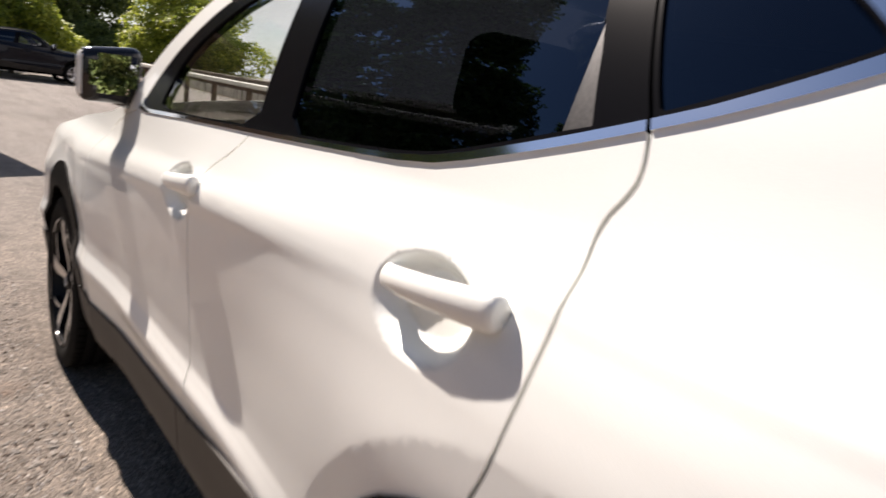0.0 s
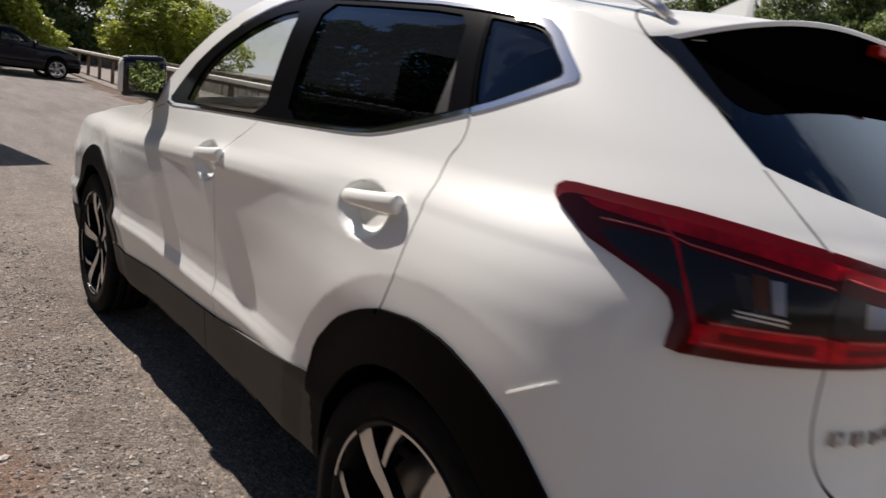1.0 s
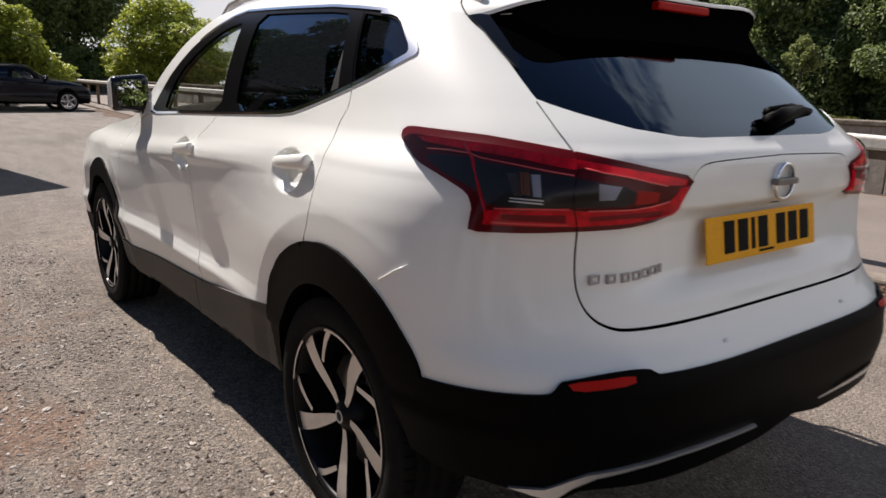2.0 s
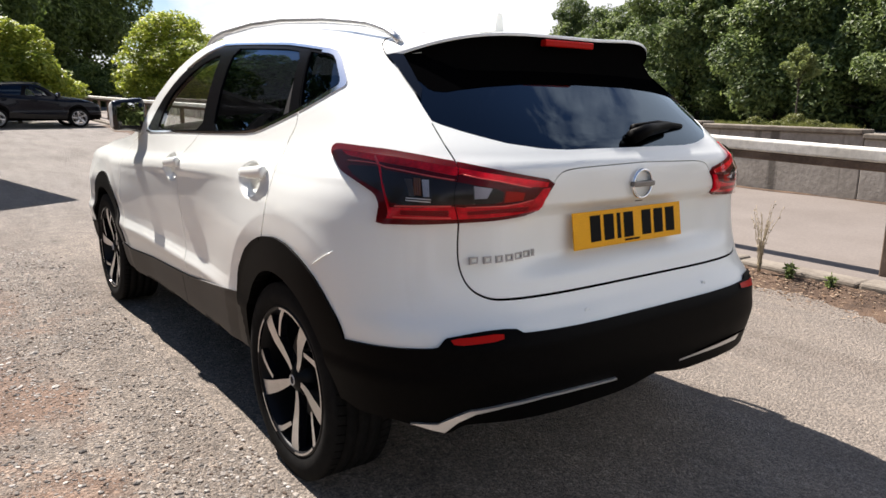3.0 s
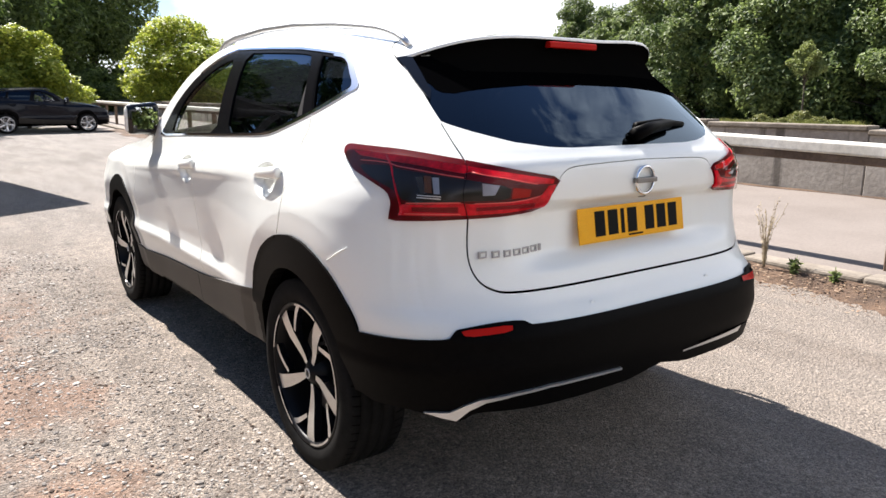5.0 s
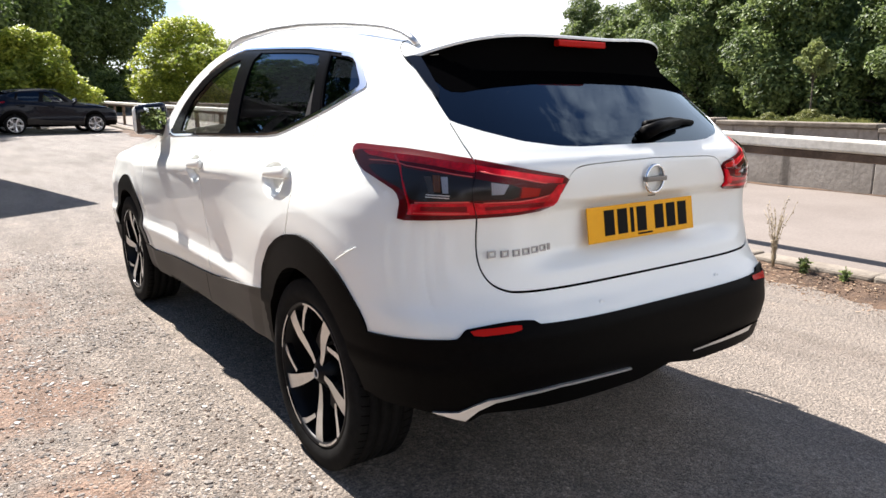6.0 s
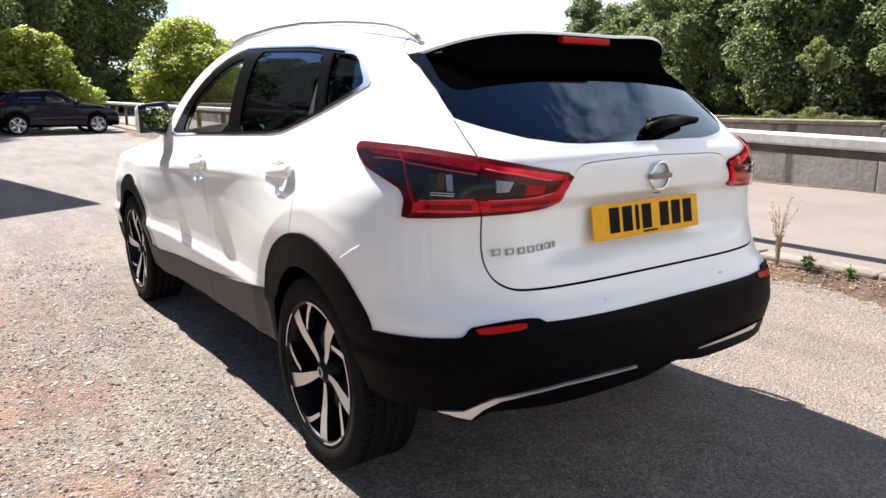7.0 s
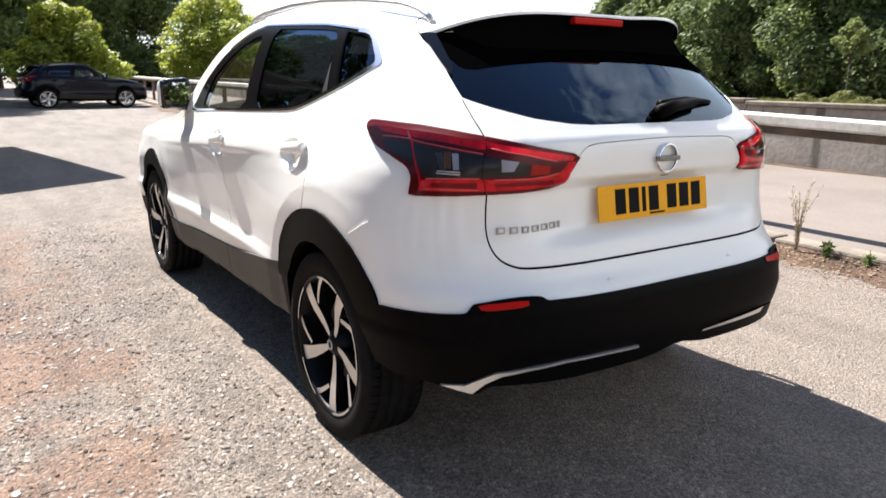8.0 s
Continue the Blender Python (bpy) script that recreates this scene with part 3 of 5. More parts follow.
SKID = [(-0.575, 0.402), (-0.69, 0.412), (-0.76, 0.440), (-0.815, 0.459), (-0.95, 0.474), (-1.09, 0.483), (-1.25, 0.481), (-1.417, 0.474), (-1.417, 0.468), (-1.25, 0.474), (-1.09, 0.476), (-0.95, 0.466), (-0.84, 0.450), (-0.773, 0.423), (-0.721, 0.387), (-0.66, 0.392)]


def inside(poly, q):
    poly = np.asarray(poly, float)
    x, y = q[:, 0], q[:, 1]
    hit = np.zeros(len(q), bool)
    for (x0, y0), (x1, y1) in zip(poly, np.roll(poly, -1, 0)):
        cross = (y0 > y) != (y1 > y)
        hit ^= cross & (x < (x1 - x0) * (y - y0) / (y1 - y0 + 1e-15) + x0)
    return hit


def strip(line, width):
    """A narrow closed outline along a line, for a shut line."""
    pts = np.asarray(line, float)
    d = np.gradient(pts, axis=0)
    d /= np.linalg.norm(d, axis=1, keepdims=True)
    side = np.stack([-d[:, 1], d[:, 0]], 1) * width / 2
    return [tuple(v) for v in np.concatenate([pts + side, (pts - side)[::-1]])]


def eased(line, rounds=2):
    """An open line with its corners eased, ends kept."""
    pts = np.asarray(line, float)
    for _ in range(rounds):
        a, b = pts[:-1], pts[1:]
        pts = np.concatenate([pts[:1], np.stack([a * 0.75 + b * 0.25, a * 0.25 + b * 0.75], 1).reshape(-1, 2)[1:-1], pts[-1:]])
    return [tuple(v) for v in pts]


def rounded(poly, rounds=2):
    """Corners of an outline eased by cutting."""
    pts = np.asarray(poly, float)
    for _ in range(rounds):
        nxt = np.roll(pts, -1, 0)
        pts = np.stack([pts * 0.82 + nxt * 0.18, pts * 0.18 + nxt * 0.82], 1).reshape(-1, 2)
    return [tuple(v) for v in pts]


def densify(line, step=0.03, closed=True):
    pts = [np.asarray(v, float) for v in line]
    if closed:
        pts = pts + pts[:1]
    out = []
    for a, b in zip(pts[:-1], pts[1:]):
        n = max(1, int(math.ceil(np.linalg.norm(b - a) / step)))
        out += [tuple(a + (b - a) * k / n) for k in range(n)]
    if not closed:
        out.append(tuple(pts[-1]))
    return out


def shell():
    """Cuts the flank and the rear half into panels: points (p, z), triangles and a panel's name for each triangle."""
    outlines = {
        "lamp": rounded(LAMP, 1), "lamp_dark": rounded(LAMP_DARK, 1), "lamp_strip": LAMP_STRIP, "lamp_low": LAMP_LOW, "dlo": DLO, "dlo_in": DLO_IN,
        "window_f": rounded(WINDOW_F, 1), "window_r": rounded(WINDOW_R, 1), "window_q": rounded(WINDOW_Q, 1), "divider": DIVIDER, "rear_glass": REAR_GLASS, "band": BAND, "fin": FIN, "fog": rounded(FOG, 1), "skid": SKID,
        "arch_out_r": rounded(ARCH_REAR, 1), "arch_out_f": arch(2.646, 0.428, 0.480, 0.44),
        "arch_in_r": arch(0.0, 0.372, 0.385, 0.17), "arch_in_f": arch(2.646, 0.372, 0.385, 0.17),
    }
    gaps = [strip(densify(g, 0.03, False), w) for g, w in ((GAP_GATE, 0.007), (eased(GAP_GATE_LOW), 0.007), (GAP_LAMP, 0.004), (eased(GAP_NICHE), 0.003), ([(float(curve(w, [a[1] for a in GAP_REAR_DOOR][::-1], [a[0] for a in GAP_REAR_DOOR][::-1])), float(w)) for w in np.linspace(1.432, 0.806, 60)], 0.006), (eased(GAP_MID_DOOR), 0.005), (eased(GAP_FRONT_DOOR), 0.005), ([(1.150, 0.470), (1.175, 0.31)], 0.005))]
    sill = [(float(p), float(sill_edge(p))) for p in np.concatenate([np.linspace(-1.655, -1.06, 20), np.linspace(-1.04, -0.60, 45), np.linspace(-0.55, 4.76, 170)])]
    top = [(float(p), float(top_edge(p))) for p in np.linspace(-1.655, 4.76, 240)]
    parting = densify(TAILGATE, 0.03, False)
    verts, edges = [], []

    def add(line, closed):
        base = len(verts)
        verts.extend(line)
        n = len(line)
        edges.extend((base + k, base + (k + 1) % n) for k in range(n if closed else n - 1))

    for name, o in outlines.items():
        add(densify(o, 0.025), True)
    for g in gaps:
        add(g, True)
    add(sill, False)
    add(top, False)
    add(parting[:4], False)
    add(densify([(a, b - 0.008) for a, b in DLO[3:15]], 0.025, False), False)
    for yw in WHEELS:
        for r in (0.581, 0.490):
            add([(yw - 0.03 * (yw < 1) + r * math.cos(a), 0.335 + r * math.sin(a)) for a in np.linspace(0.32, math.pi - 0.32, 70)], False)
    add([(float(q), float(low_edge(q))) for q in np.linspace(-1.65, -0.25, 70)], False)
    add([(-1.65, float(q)) for q in np.arange(0.2, 1.5, 0.011)], False)
    segs = np.array([(verts[a], verts[b]) for a, b in edges])
    gp, gz = np.meshgrid(np.concatenate([np.arange(-1.65, -0.7, 0.022), np.arange(-0.7, 2.3, 0.015), np.arange(2.3, 4.76, 0.05)]), np.concatenate([np.arange(0.24, 0.5, 0.02), np.arange(0.5, 1.07, 0.0085), np.arange(1.075, 1.57, 0.018)]))
    gp = gp + 0.007 * (np.arange(gp.shape[0])[:, None] % 2)
    grid = np.stack([gp.ravel(), gz.ravel()], 1)
    fine = [np.stack([a.ravel(), b.ravel()], 1) for yh, zh in BOWLS for a, b in [np.meshgrid(np.arange(yh - 0.126, yh + 0.126, 0.0085), np.arange(zh - 0.090, zh + 0.07, 0.0065))]]
    fine += [np.stack([a.ravel(), b.ravel()], 1) for a, b in [np.meshgrid(np.arange(-1.64, -0.95, 0.02), np.arange(0.940, 0.998, 0.0045))]]
    grid = np.concatenate([grid, *fine])
    grid = grid[grid[:, 1] < top_edge(grid[:, 0]) + 0.03]
    keep = np.ones(len(grid), bool)
    mid, half = segs.mean(1), np.linalg.norm(segs[:, 1] - segs[:, 0], axis=1) / 2
    for c, h, (a, b) in zip(mid, half, segs):
        near = np.nonzero((np.abs(grid - c) < h + 0.009).all(1) & keep)[0]
        if len(near):
            ab = b - a
            t = np.clip(((grid[near] - a) @ ab) / (ab @ ab + 1e-15), 0, 1)
            keep[near[np.linalg.norm(grid[near] - (a + t[:, None] * ab), axis=1) < 0.006]] = False
    pts = [Vector(v) for v in verts] + [Vector(v) for v in grid[keep]]
    got = geometry.delaunay_2d_cdt(pts, edges, [], 0, 1e-6)
    v = np.array([tuple(a) for a in got[0]])
    f = np.array([tuple(t) for t in got[2]])
    c = v[f].mean(1)
    kind = np.full(len(f), "quarter_panel", dtype=object)
    p, z = c[:, 0], c[:, 1]
    hit = {name: inside(densify(o, 0.025), c) for name, o in outlines.items()}
    door_r = np.interp(z, [a[1] for a in GAP_REAR_DOOR][::-1], [a[0] for a in GAP_REAR_DOOR][::-1])
    door_m = np.interp(z, [a[1] for a in GAP_MID_DOOR][::-1], [a[0] for a in GAP_MID_DOOR][::-1])
    door_f = np.interp(z, [a[1] for a in GAP_FRONT_DOOR][::-1], [a[0] for a in GAP_FRONT_DOOR][::-1])
    low = z < 1.30
    kind[(p > door_r) & low] = "rear_door"
    kind[(p > door_m) & low] = "front_door"
    kind[(p > door_f) & low & (z < 1.09)] = "front_wing"
    kind[(p > 1.9) & (z >= 1.085)] = "quarter_panel"
    kind[p > 3.25] = "front_bumper"
    gate = inside(TAILGATE + [(-1.66, 1.5), (-0.55, 1.5), (-0.60, 1.402), (-0.655, 1.37), (-0.724, 1.296)], c)
    kind[(p < -0.55) & (z < 0.90) & ~gate] = "rear_bumper"
    kind[(p > -0.62) & (p < 0.2) & (z < 0.90)] = "quarter_panel"
    kind[gate] = "tailgate"
    kind[hit["dlo"]] = "trim"
    mid_in = inside(densify([(a, b - 0.008) for a, b in DLO], 0.025), c)
    kind[mid_in & (z > 1.38) & (p > -0.1)] = "pillar"
    kind[hit["dlo_in"] | (hit["dlo"] & (p > 1.42) & (z > 1.115))] = "pillar"
    for w in ("window_f", "window_r", "window_q", "divider", "rear_glass", "band", "fin"):
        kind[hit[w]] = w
    outer = p > np.interp(z, [0.949, 1.03, 1.108], [-0.853, -0.826, -0.80])
    for zone in ("lamp", "lamp_dark", "lamp_strip", "lamp_low"):
        kind[hit[zone]] = zone
    for zone in ("lamp", "lamp_dark", "lamp_strip", "lamp_low"):
        kind[(kind == zone) & ~outer] = zone + "_gate"
    clad = (z < sill_edge(p)) | hit["arch_out_r"] | hit["arch_out_f"]
    kind[clad] = "cladding"
    kind[clad & (p > 0.39) & (p < 2.30)] = "sill"
    kind[hit["arch_out_r"] & (p > -0.40)] = "cladding"
    kind[(kind == "cladding") & (p > 1.5)] = "cladding_front"
    kind[clad & (p < -0.40)] = "bumper_cladding"
    kind[clad & (p > 3.0)] = "front_cladding"
    kind[hit["fog"]] = "fog"
    kind[hit["skid"]] = "skid"
    drop = (z > top_edge(p)) | hit["arch_in_r"] | hit["arch_in_f"] | (z < low_edge(p)) | (p < -1.65) | (p > 4.75)
    cut = drop.copy()
    for g in gaps:
        cut |= inside(g, c)
    kind[cut] = ""
    return v, f, kind, drop


SHELL_V, SHELL_F, SHELL_KIND, SHELL_DROP = shell()
SHELL_P = body(SHELL_V[:, 0], SHELL_V[:, 1])
SHELL_N = body_normal(SHELL_V[:, 0], SHELL_V[:, 1])


def flank(v, s):
    """A place on the near flank, or its image on the far one, whose lower half stands a little closer in."""
    v = np.array(v, float)
    if s < 0:
        v[..., 0] *= -(1 - 0.034 * (1 - ease((v[..., 2] - 1.05) / 0.25)) - 0.018 * (1 - ease((v[..., 2] - 0.62) / 0.2)))
    return v


def panel_mesh(name, kinds, mats, sides=(1,), out=0.0, skirt=0.007, rise=0.0):
    """One mesh of all triangles of some panels, with folded edges; sides: 1 the near flank, -1 its mirror image."""
    pick = np.isin(SHELL_KIND, list(kinds))
    if "gaps" in kinds:
        pick |= (SHELL_KIND == "") & ~SHELL_DROP
    tri = SHELL_F[pick]
    used, inv = np.unique(tri, return_inverse=True)
    tri = inv.reshape(-1, 3)
    pos, nor = SHELL_P[used] + out * SHELL_N[used], SHELL_N[used]
    nor = nor + np.array([0.0, 0.0, rise])
    nor /= np.linalg.norm(nor, axis=1, keepdims=True)
    a, b, c = pos[tri[:, 0]], pos[tri[:, 1]], pos[tri[:, 2]]
    turned = (np.cross(b - a, c - a) * nor[tri].mean(1)).sum(-1) < 0
    tri[turned] = tri[turned][:, ::-1]
    seen = {}
    for t in tri:
        for k in range(3):
            e = (int(t[k]), int(t[(k + 1) % 3]))
            seen[e] = True
    rim = [e for e in seen if (e[1], e[0]) not in seen and not (abs(pos[e[0]][0]) < 1e-4 and abs(pos[e[1]][0]) < 1e-4)]
    verts, faces, normals = [], [], []
    for s in sides:
        base = len(verts)
        m = np.array([s, 1, 1.0])
        verts += list(flank(pos, s))
        normals += list(nor * m)
        faces += [tuple(base + t if s > 0 else (base + t)[::-1]) for t in tri]
        if skirt:
            for i, j in rim:
                k = len(verts)
                edge = np.cross(pos[j] - pos[i], nor[i])
                edge = edge / (np.linalg.norm(edge) + 1e-12)
                verts += [flank(q, s) for q in (pos[i], pos[j], pos[j] - skirt * nor[j], pos[i] - skirt * nor[i])]
                normals += [edge * m] * 4
                q = (k, k + 3, k + 2, k + 1)
                faces.append(q if s > 0 else q[::-1])
    return mesh_of(name, verts, faces, mats, None, True, normals)


# ---- wheels ----
def wheel_meshes(machined, pocket):
    tread = []
    for k in range(5):
        x = -0.085 + 0.0425 * k
        tread += [(x - 0.016, 0.337), (x + 0.016, 0.337), (x + 0.018, 0.330), (x + 0.0245, 0.330)]
    prof = [(-0.098, 0.252), (-0.107, 0.264), (-0.113, 0.288), (-0.111, 0.310), (-0.104, 0.326), *tread[:-2], (0.104, 0.326), (0.111, 0.310), (0.113, 0.288), (0.107, 0.264), (0.098, 0.252)]
    v, f = revolve(prof, 72)
    v, f = list(v), list(f)
    for k in range(64):
        for x0, x1, skew in ((-0.097, -0.066, 0.020), (0.066, 0.097, -0.020)):
            base = len(v)
            for w in (-0.006, 0.006):
                for x in (x0, x1):
                    a = 2 * math.pi * k / 64 + w + skew * (x - x0) / (x1 - x0)
                    r = 0.3376
                    v.append((x, r * math.cos(a), r * math.sin(a)))
            f.append((base, base + 1, base + 3, base + 2))
    tyre = mesh_of("tyre", v, f, [RUBBER, SIPE_BLACK], [0] * (len(f) - 128) + [1] * 128, True)
    barrel = [(-0.100, 0.258), (-0.105, 0.256), (-0.106, 0.249), (-0.098, 0.243), (-0.06, 0.232), (0.06, 0.215), (0.098, 0.246), (0.098, 0.256)]
    v, f = revolve(barrel, 72)
    n = len(barrel) - 1
    rim = mesh_of("rim", v, f, BARREL if pocket is GLOSS_BLACK else pocket, None, True)
    bm = bmesh.new()

    def blade(points, thick=0.03, proud=0.0):
        """A flat-faced spoke: (radius, angle, half width) along it."""
        left, right = [], []
        for i, (r, a, w) in enumerate(points):
            r0, a0, _ = points[max(i - 1, 0)]
            r1, a1, _ = points[min(i + 1, len(points) - 1)]
            c = Vector((r * math.cos(a), r * math.sin(a)))
            d = Vector((r1 * math.cos(a1) - r0 * math.cos(a0), r1 * math.sin(a1) - r0 * math.sin(a0))).normalized()
            s = Vector((-d.y, d.x)) * w
            out = -0.097 - proud + 0.020 * (1 - ease((r - 0.05) / 0.16))
            left.append(((c + s), out))
            right.append(((c - s), out))
        face = left + right[::-1]
        top = [bm.verts.new((o, q.x, q.y)) for q, o in face]
        low = [bm.verts.new((o + thick, q.x, q.y)) for q, o in face]
        m = len(points)
        for i in range(m - 1):
            g = bm.faces.new((top[i], top[i + 1], top[2 * m - 2 - i], top[2 * m - 1 - i]))
            g.material_index = 1
        for i in range(2 * m):
            j = (i + 1) % (2 * m)
            bm.faces.new((top[j], top[i], low[i], low[j]))

    for k in range(5):
        a = 2 * math.pi * k / 5 + 0.35
        blade([(0.040, a - 0.07, 0.009), (0.07, a - 0.06, 0.0130), (0.11, a - 0.055, 0.0180), (0.16, a - 0.045, 0.0225), (0.21, a - 0.02, 0.0260), (0.244, a, 0.0280)])
        blade([(0.160, a + 0.165, 0.0070), (0.185, a + 0.32, 0.0080), (0.215, a + 0.45, 0.0092), (0.244, a + 0.57, 0.0110)], 0.024)
        blade([(0.2478, a + t, 0.0036) for t in np.linspace(0.54, 2 * math.pi / 5 - 0.08, 11)], 0.018, 0.0105)
    bmesh.ops.recalc_face_normals(bm, faces=bm.faces)
    spokes = bpy.data.meshes.new("spokes")
    bm.to_mesh(spokes)
    bm.free()
    for m in (pocket, machined):
        spokes.materials.append(m)
    v, f = revolve([(-0.088, 0.0), (-0.088, 0.020), (-0.084, 0.028), (-0.06, 0.058), (-0.03, 0.066), (0.0, 0.066)], 32)
    hub = mesh_of("hub_cap", v, f, BARREL if pocket is GLOSS_BLACK else pocket, None, True)
    v, f = revolve([(0.0, 0.07), (-0.012, 0.072), (-0.012, 0.165), (0.006, 0.165)], 48)
    disc = mesh_of("brake_disc", v, f, SATIN_DARK, None, True)
    v, f = revolve([(-0.0885, 0.019), (-0.0905, 0.019), (-0.0905, 0.014), (-0.0885, 0.014)], 24)
    ring = mesh_of("emblem", v, f, SATIN, None, True)
    return [("tyre", tyre), ("rim", rim), ("spokes", spokes), ("hub_cap", hub), ("brake_disc", disc), ("emblem", ring)]


SATIN_DARK = material("worn_steel", (0.22, 0.21, 0.20), 0.45, 0.9)
SILVER_RIM = material("silver_rim_paint", (0.60, 0.60, 0.62), 0.3, 0.7)


def mirror_housing():
    """A wing mirror's housing round the origin at its inner foot."""
    bm = bmesh.new()
    bmesh.ops.create_cube(bm, size=1.0)
    for v in bm.verts:
        far = v.co.x < 0
        v.co = Vector((-0.005 - 0.178 * (v.co.x < 0), (0.0 if v.co.y < 0 else (0.075 if far else 0.13)), (0.0 if v.co.z < 0 else (0.155 if far else 0.175))))
    bmesh.ops.bevel(bm, geom=list(bm.edges), offset=0.032, segments=4, affect="EDGES", profile=0.5)
    return bm


# ---- the car: built panel by panel; detail=False leaves out what cannot be seen from afar ----
def crossover(name, paint, label, at, detail=True, wheels=None, group=""):
    car = empty(name, label, "car", group, at=at)
    liner_k = [k for k in set(SHELL_KIND) if k and k not in ("window_f", "window_r", "window_q", "rear_glass", "band")]
    put("inner_shell", panel_mesh("inner_shell", liner_k + ["gaps"], LINER, (1, -1), -0.026, 0.0), car, "dark inner shell")
    for s in (1, -1):
        put("quarter_panel", panel_mesh("quarter_panel", ["quarter_panel"], paint, (s,)), car)
        put("front_wing", panel_mesh("front_wing", ["front_wing"], paint, (s,)), car)
        for kind, win, tint, wname in (("front_door", "window_f", GLASS_CLEAR, "door_window"), ("rear_door", "window_r", GLASS_TINT, "door_window")):
            door = put(kind, panel_mesh(kind, [kind], paint, (s,)), car)
            put(wname, panel_mesh(wname, [win], tint, (s,), -0.006, 0.0), door, "clear side window" if win == "window_f" else "dark privacy glass")
            if kind == "rear_door":
                put("window_divider", panel_mesh("window_divider", ["divider"], DIVIDER_GREY, (s,), -0.003, 0.004), door, "satin dark window divider")
            yh, zh = HANDLES[0] if kind == "rear_door" else HANDLES[1]
            c = body(yh, zh) + [0.008 if kind == "front_door" else 0.0, 0, 0]
            bm = bmesh.new()
            pts = [(-0.124, -0.008, 0.008), (-0.118, 0.012, 0.013), (-0.095, 0.028, 0.016), (-0.05, 0.037, 0.018), (0.0, 0.041, 0.019), (0.045, 0.041, 0.0205), (0.09, 0.039, 0.022), (0.106, 0.0375, 0.022), (0.113, 0.0365, 0.0215), (0.118, 0.034, 0.019), (0.120, 0.032, 0.012)]
            rows = []
            for along, proud, half in pts:
                ring = []
                for k in range(12):
                    t = 2 * math.pi * k / 12
                    ring.append(bm.verts.new((s * (c[0] - 0.010 - proud + (0.013 if along > -0.11 else 0.010) * math.cos(t)), yh - along, zh + 0.09 * along + half * math.sin(t))))
                rows.append(ring)
            for ra, rb in zip(rows[:-1], rows[1:]):
                for k in range(12):
                    q = (k + 1) % 12
                    bm.faces.new((ra[k], ra[q], rb[q], rb[k]))
            bm.faces.new(rows[0][::-1])
            bm.faces.new(rows[-1])
            bmesh.ops.recalc_face_normals(bm, faces=bm.faces)
            lever = part("door_handle", bm, paint, door, "", True)
            bm = box_bm(-0.028, 0.020, yh - 0.112, yh - 0.070, zh - 0.010, zh + 0.022, 0.006)
            for v in bm.verts:
                v.co.x = s * (c[0] - 0.010 + v.co.x)
            bmesh.ops.recalc_face_normals(bm, faces=bm.faces)
            part("handle_mount", bm, paint, lever)
        put("window_trim", panel_mesh("window_trim", ["trim"], CHROME if detail else GLOSS_BLACK, (s,), 0.003, 0.012, 0.14), car, "bright chrome window surround" if detail else "black window surround")
        put("window_pillar", panel_mesh("window_pillar", ["pillar"], PILLAR_BLACK, (s,), -0.001), car, "black window pillar covers")
        put("quarter_window", panel_mesh("quarter_window", ["window_q"], GLASS_TINT, (s,), -0.006, 0.0), car, "dark privacy glass")
        for arch_kind in ("cladding", "cladding_front"):
            put("wheel_arch_cladding", panel_mesh("wheel_arch_cladding", [arch_kind], PLASTIC, (s,), 0.008, 0.05), car, "black plastic wheel arch cladding")
        put("sill_cover", panel_mesh("sill_cover", ["sill"], SILL_BROWN, (s,), 0.008, 0.05), car, "dusty black plastic sill cover with the ground's reflection in its brown")
        lamp = put("tail_lamp", panel_mesh("tail_lamp", ["lamp"], RED_DEEP, (s,), 0.004), car, "red tail lamp with smoked middle")
        put("smoked_lens", panel_mesh("smoked_lens", ["lamp_dark"], SMOKE, (s,), 0.004, 0.004), lamp, "smoked lens")
        put("light_guide", panel_mesh("light_guide", ["lamp_strip"], RED_BRIGHT, (s,), 0.006, 0.006), lamp, "bright red light guide")
        put("light_guide", panel_mesh("light_guide", ["lamp_low"], RED_BRIGHT, (s,), 0.006, 0.006), lamp, "bright red light guide")
        put("lens", panel_mesh("lens", ["lamp", "lamp_dark", "lamp_strip", "lamp_low"], LENS_CLEAR, (s,), 0.013, 0.0), lamp, "clear glossy lens")

        def lens_patch(pname, corners, mat, home, lift, ribs=0, depth=0.004):
            """A small ribbed plate behind the lens."""
            (a0, a1, b1, b0), v, f = corners, [], []
            nu = 2 * ribs + 2 if ribs else 2
            for iv in range(2):
                for iu in range(nu):
                    t = iu / (nu - 1)
                    p0, p1 = np.array(a0) * (1 - t) + np.array(a1) * t, np.array(b0) * (1 - t) + np.array(b1) * t
                    q = p0 * (1 - iv) + p1 * iv
                    w = body(q[0], q[1]) + body_normal(q[0], q[1]) * (lift + depth * (iu % 2))
                    v.append(flank(w, s))
            f = [(k, k + 1, nu + k + 1, nu + k) for k in range(nu - 1)]
            if s > 0:
                f = [q[::-1] for q in f]
            return put(pname, mesh_of(pname, v, f, mat), home)

        for k in range(2):
            u0, u1 = 0.62 * k, 0.62 * k + 0.26
            lo = [(-0.586 - 0.127 * u, 1.060) for u in (u0, u1)]
            hi = [(-0.630 - 0.110 * u, 1.018) for u in (u0, u1)]
            lens_patch("reflector", (lo[0], lo[1], hi[1], hi[0]), SATIN_DARK if k == 0 else SATIN, lamp, 0.006, 7, 0.0016)
        lens_patch("bulb_cover", ((-0.622, 1.064), (-0.660, 1.063), (-0.690, 1.020), (-0.652, 1.021)), AMBER, lamp, 0.0065, 3, 0.002)
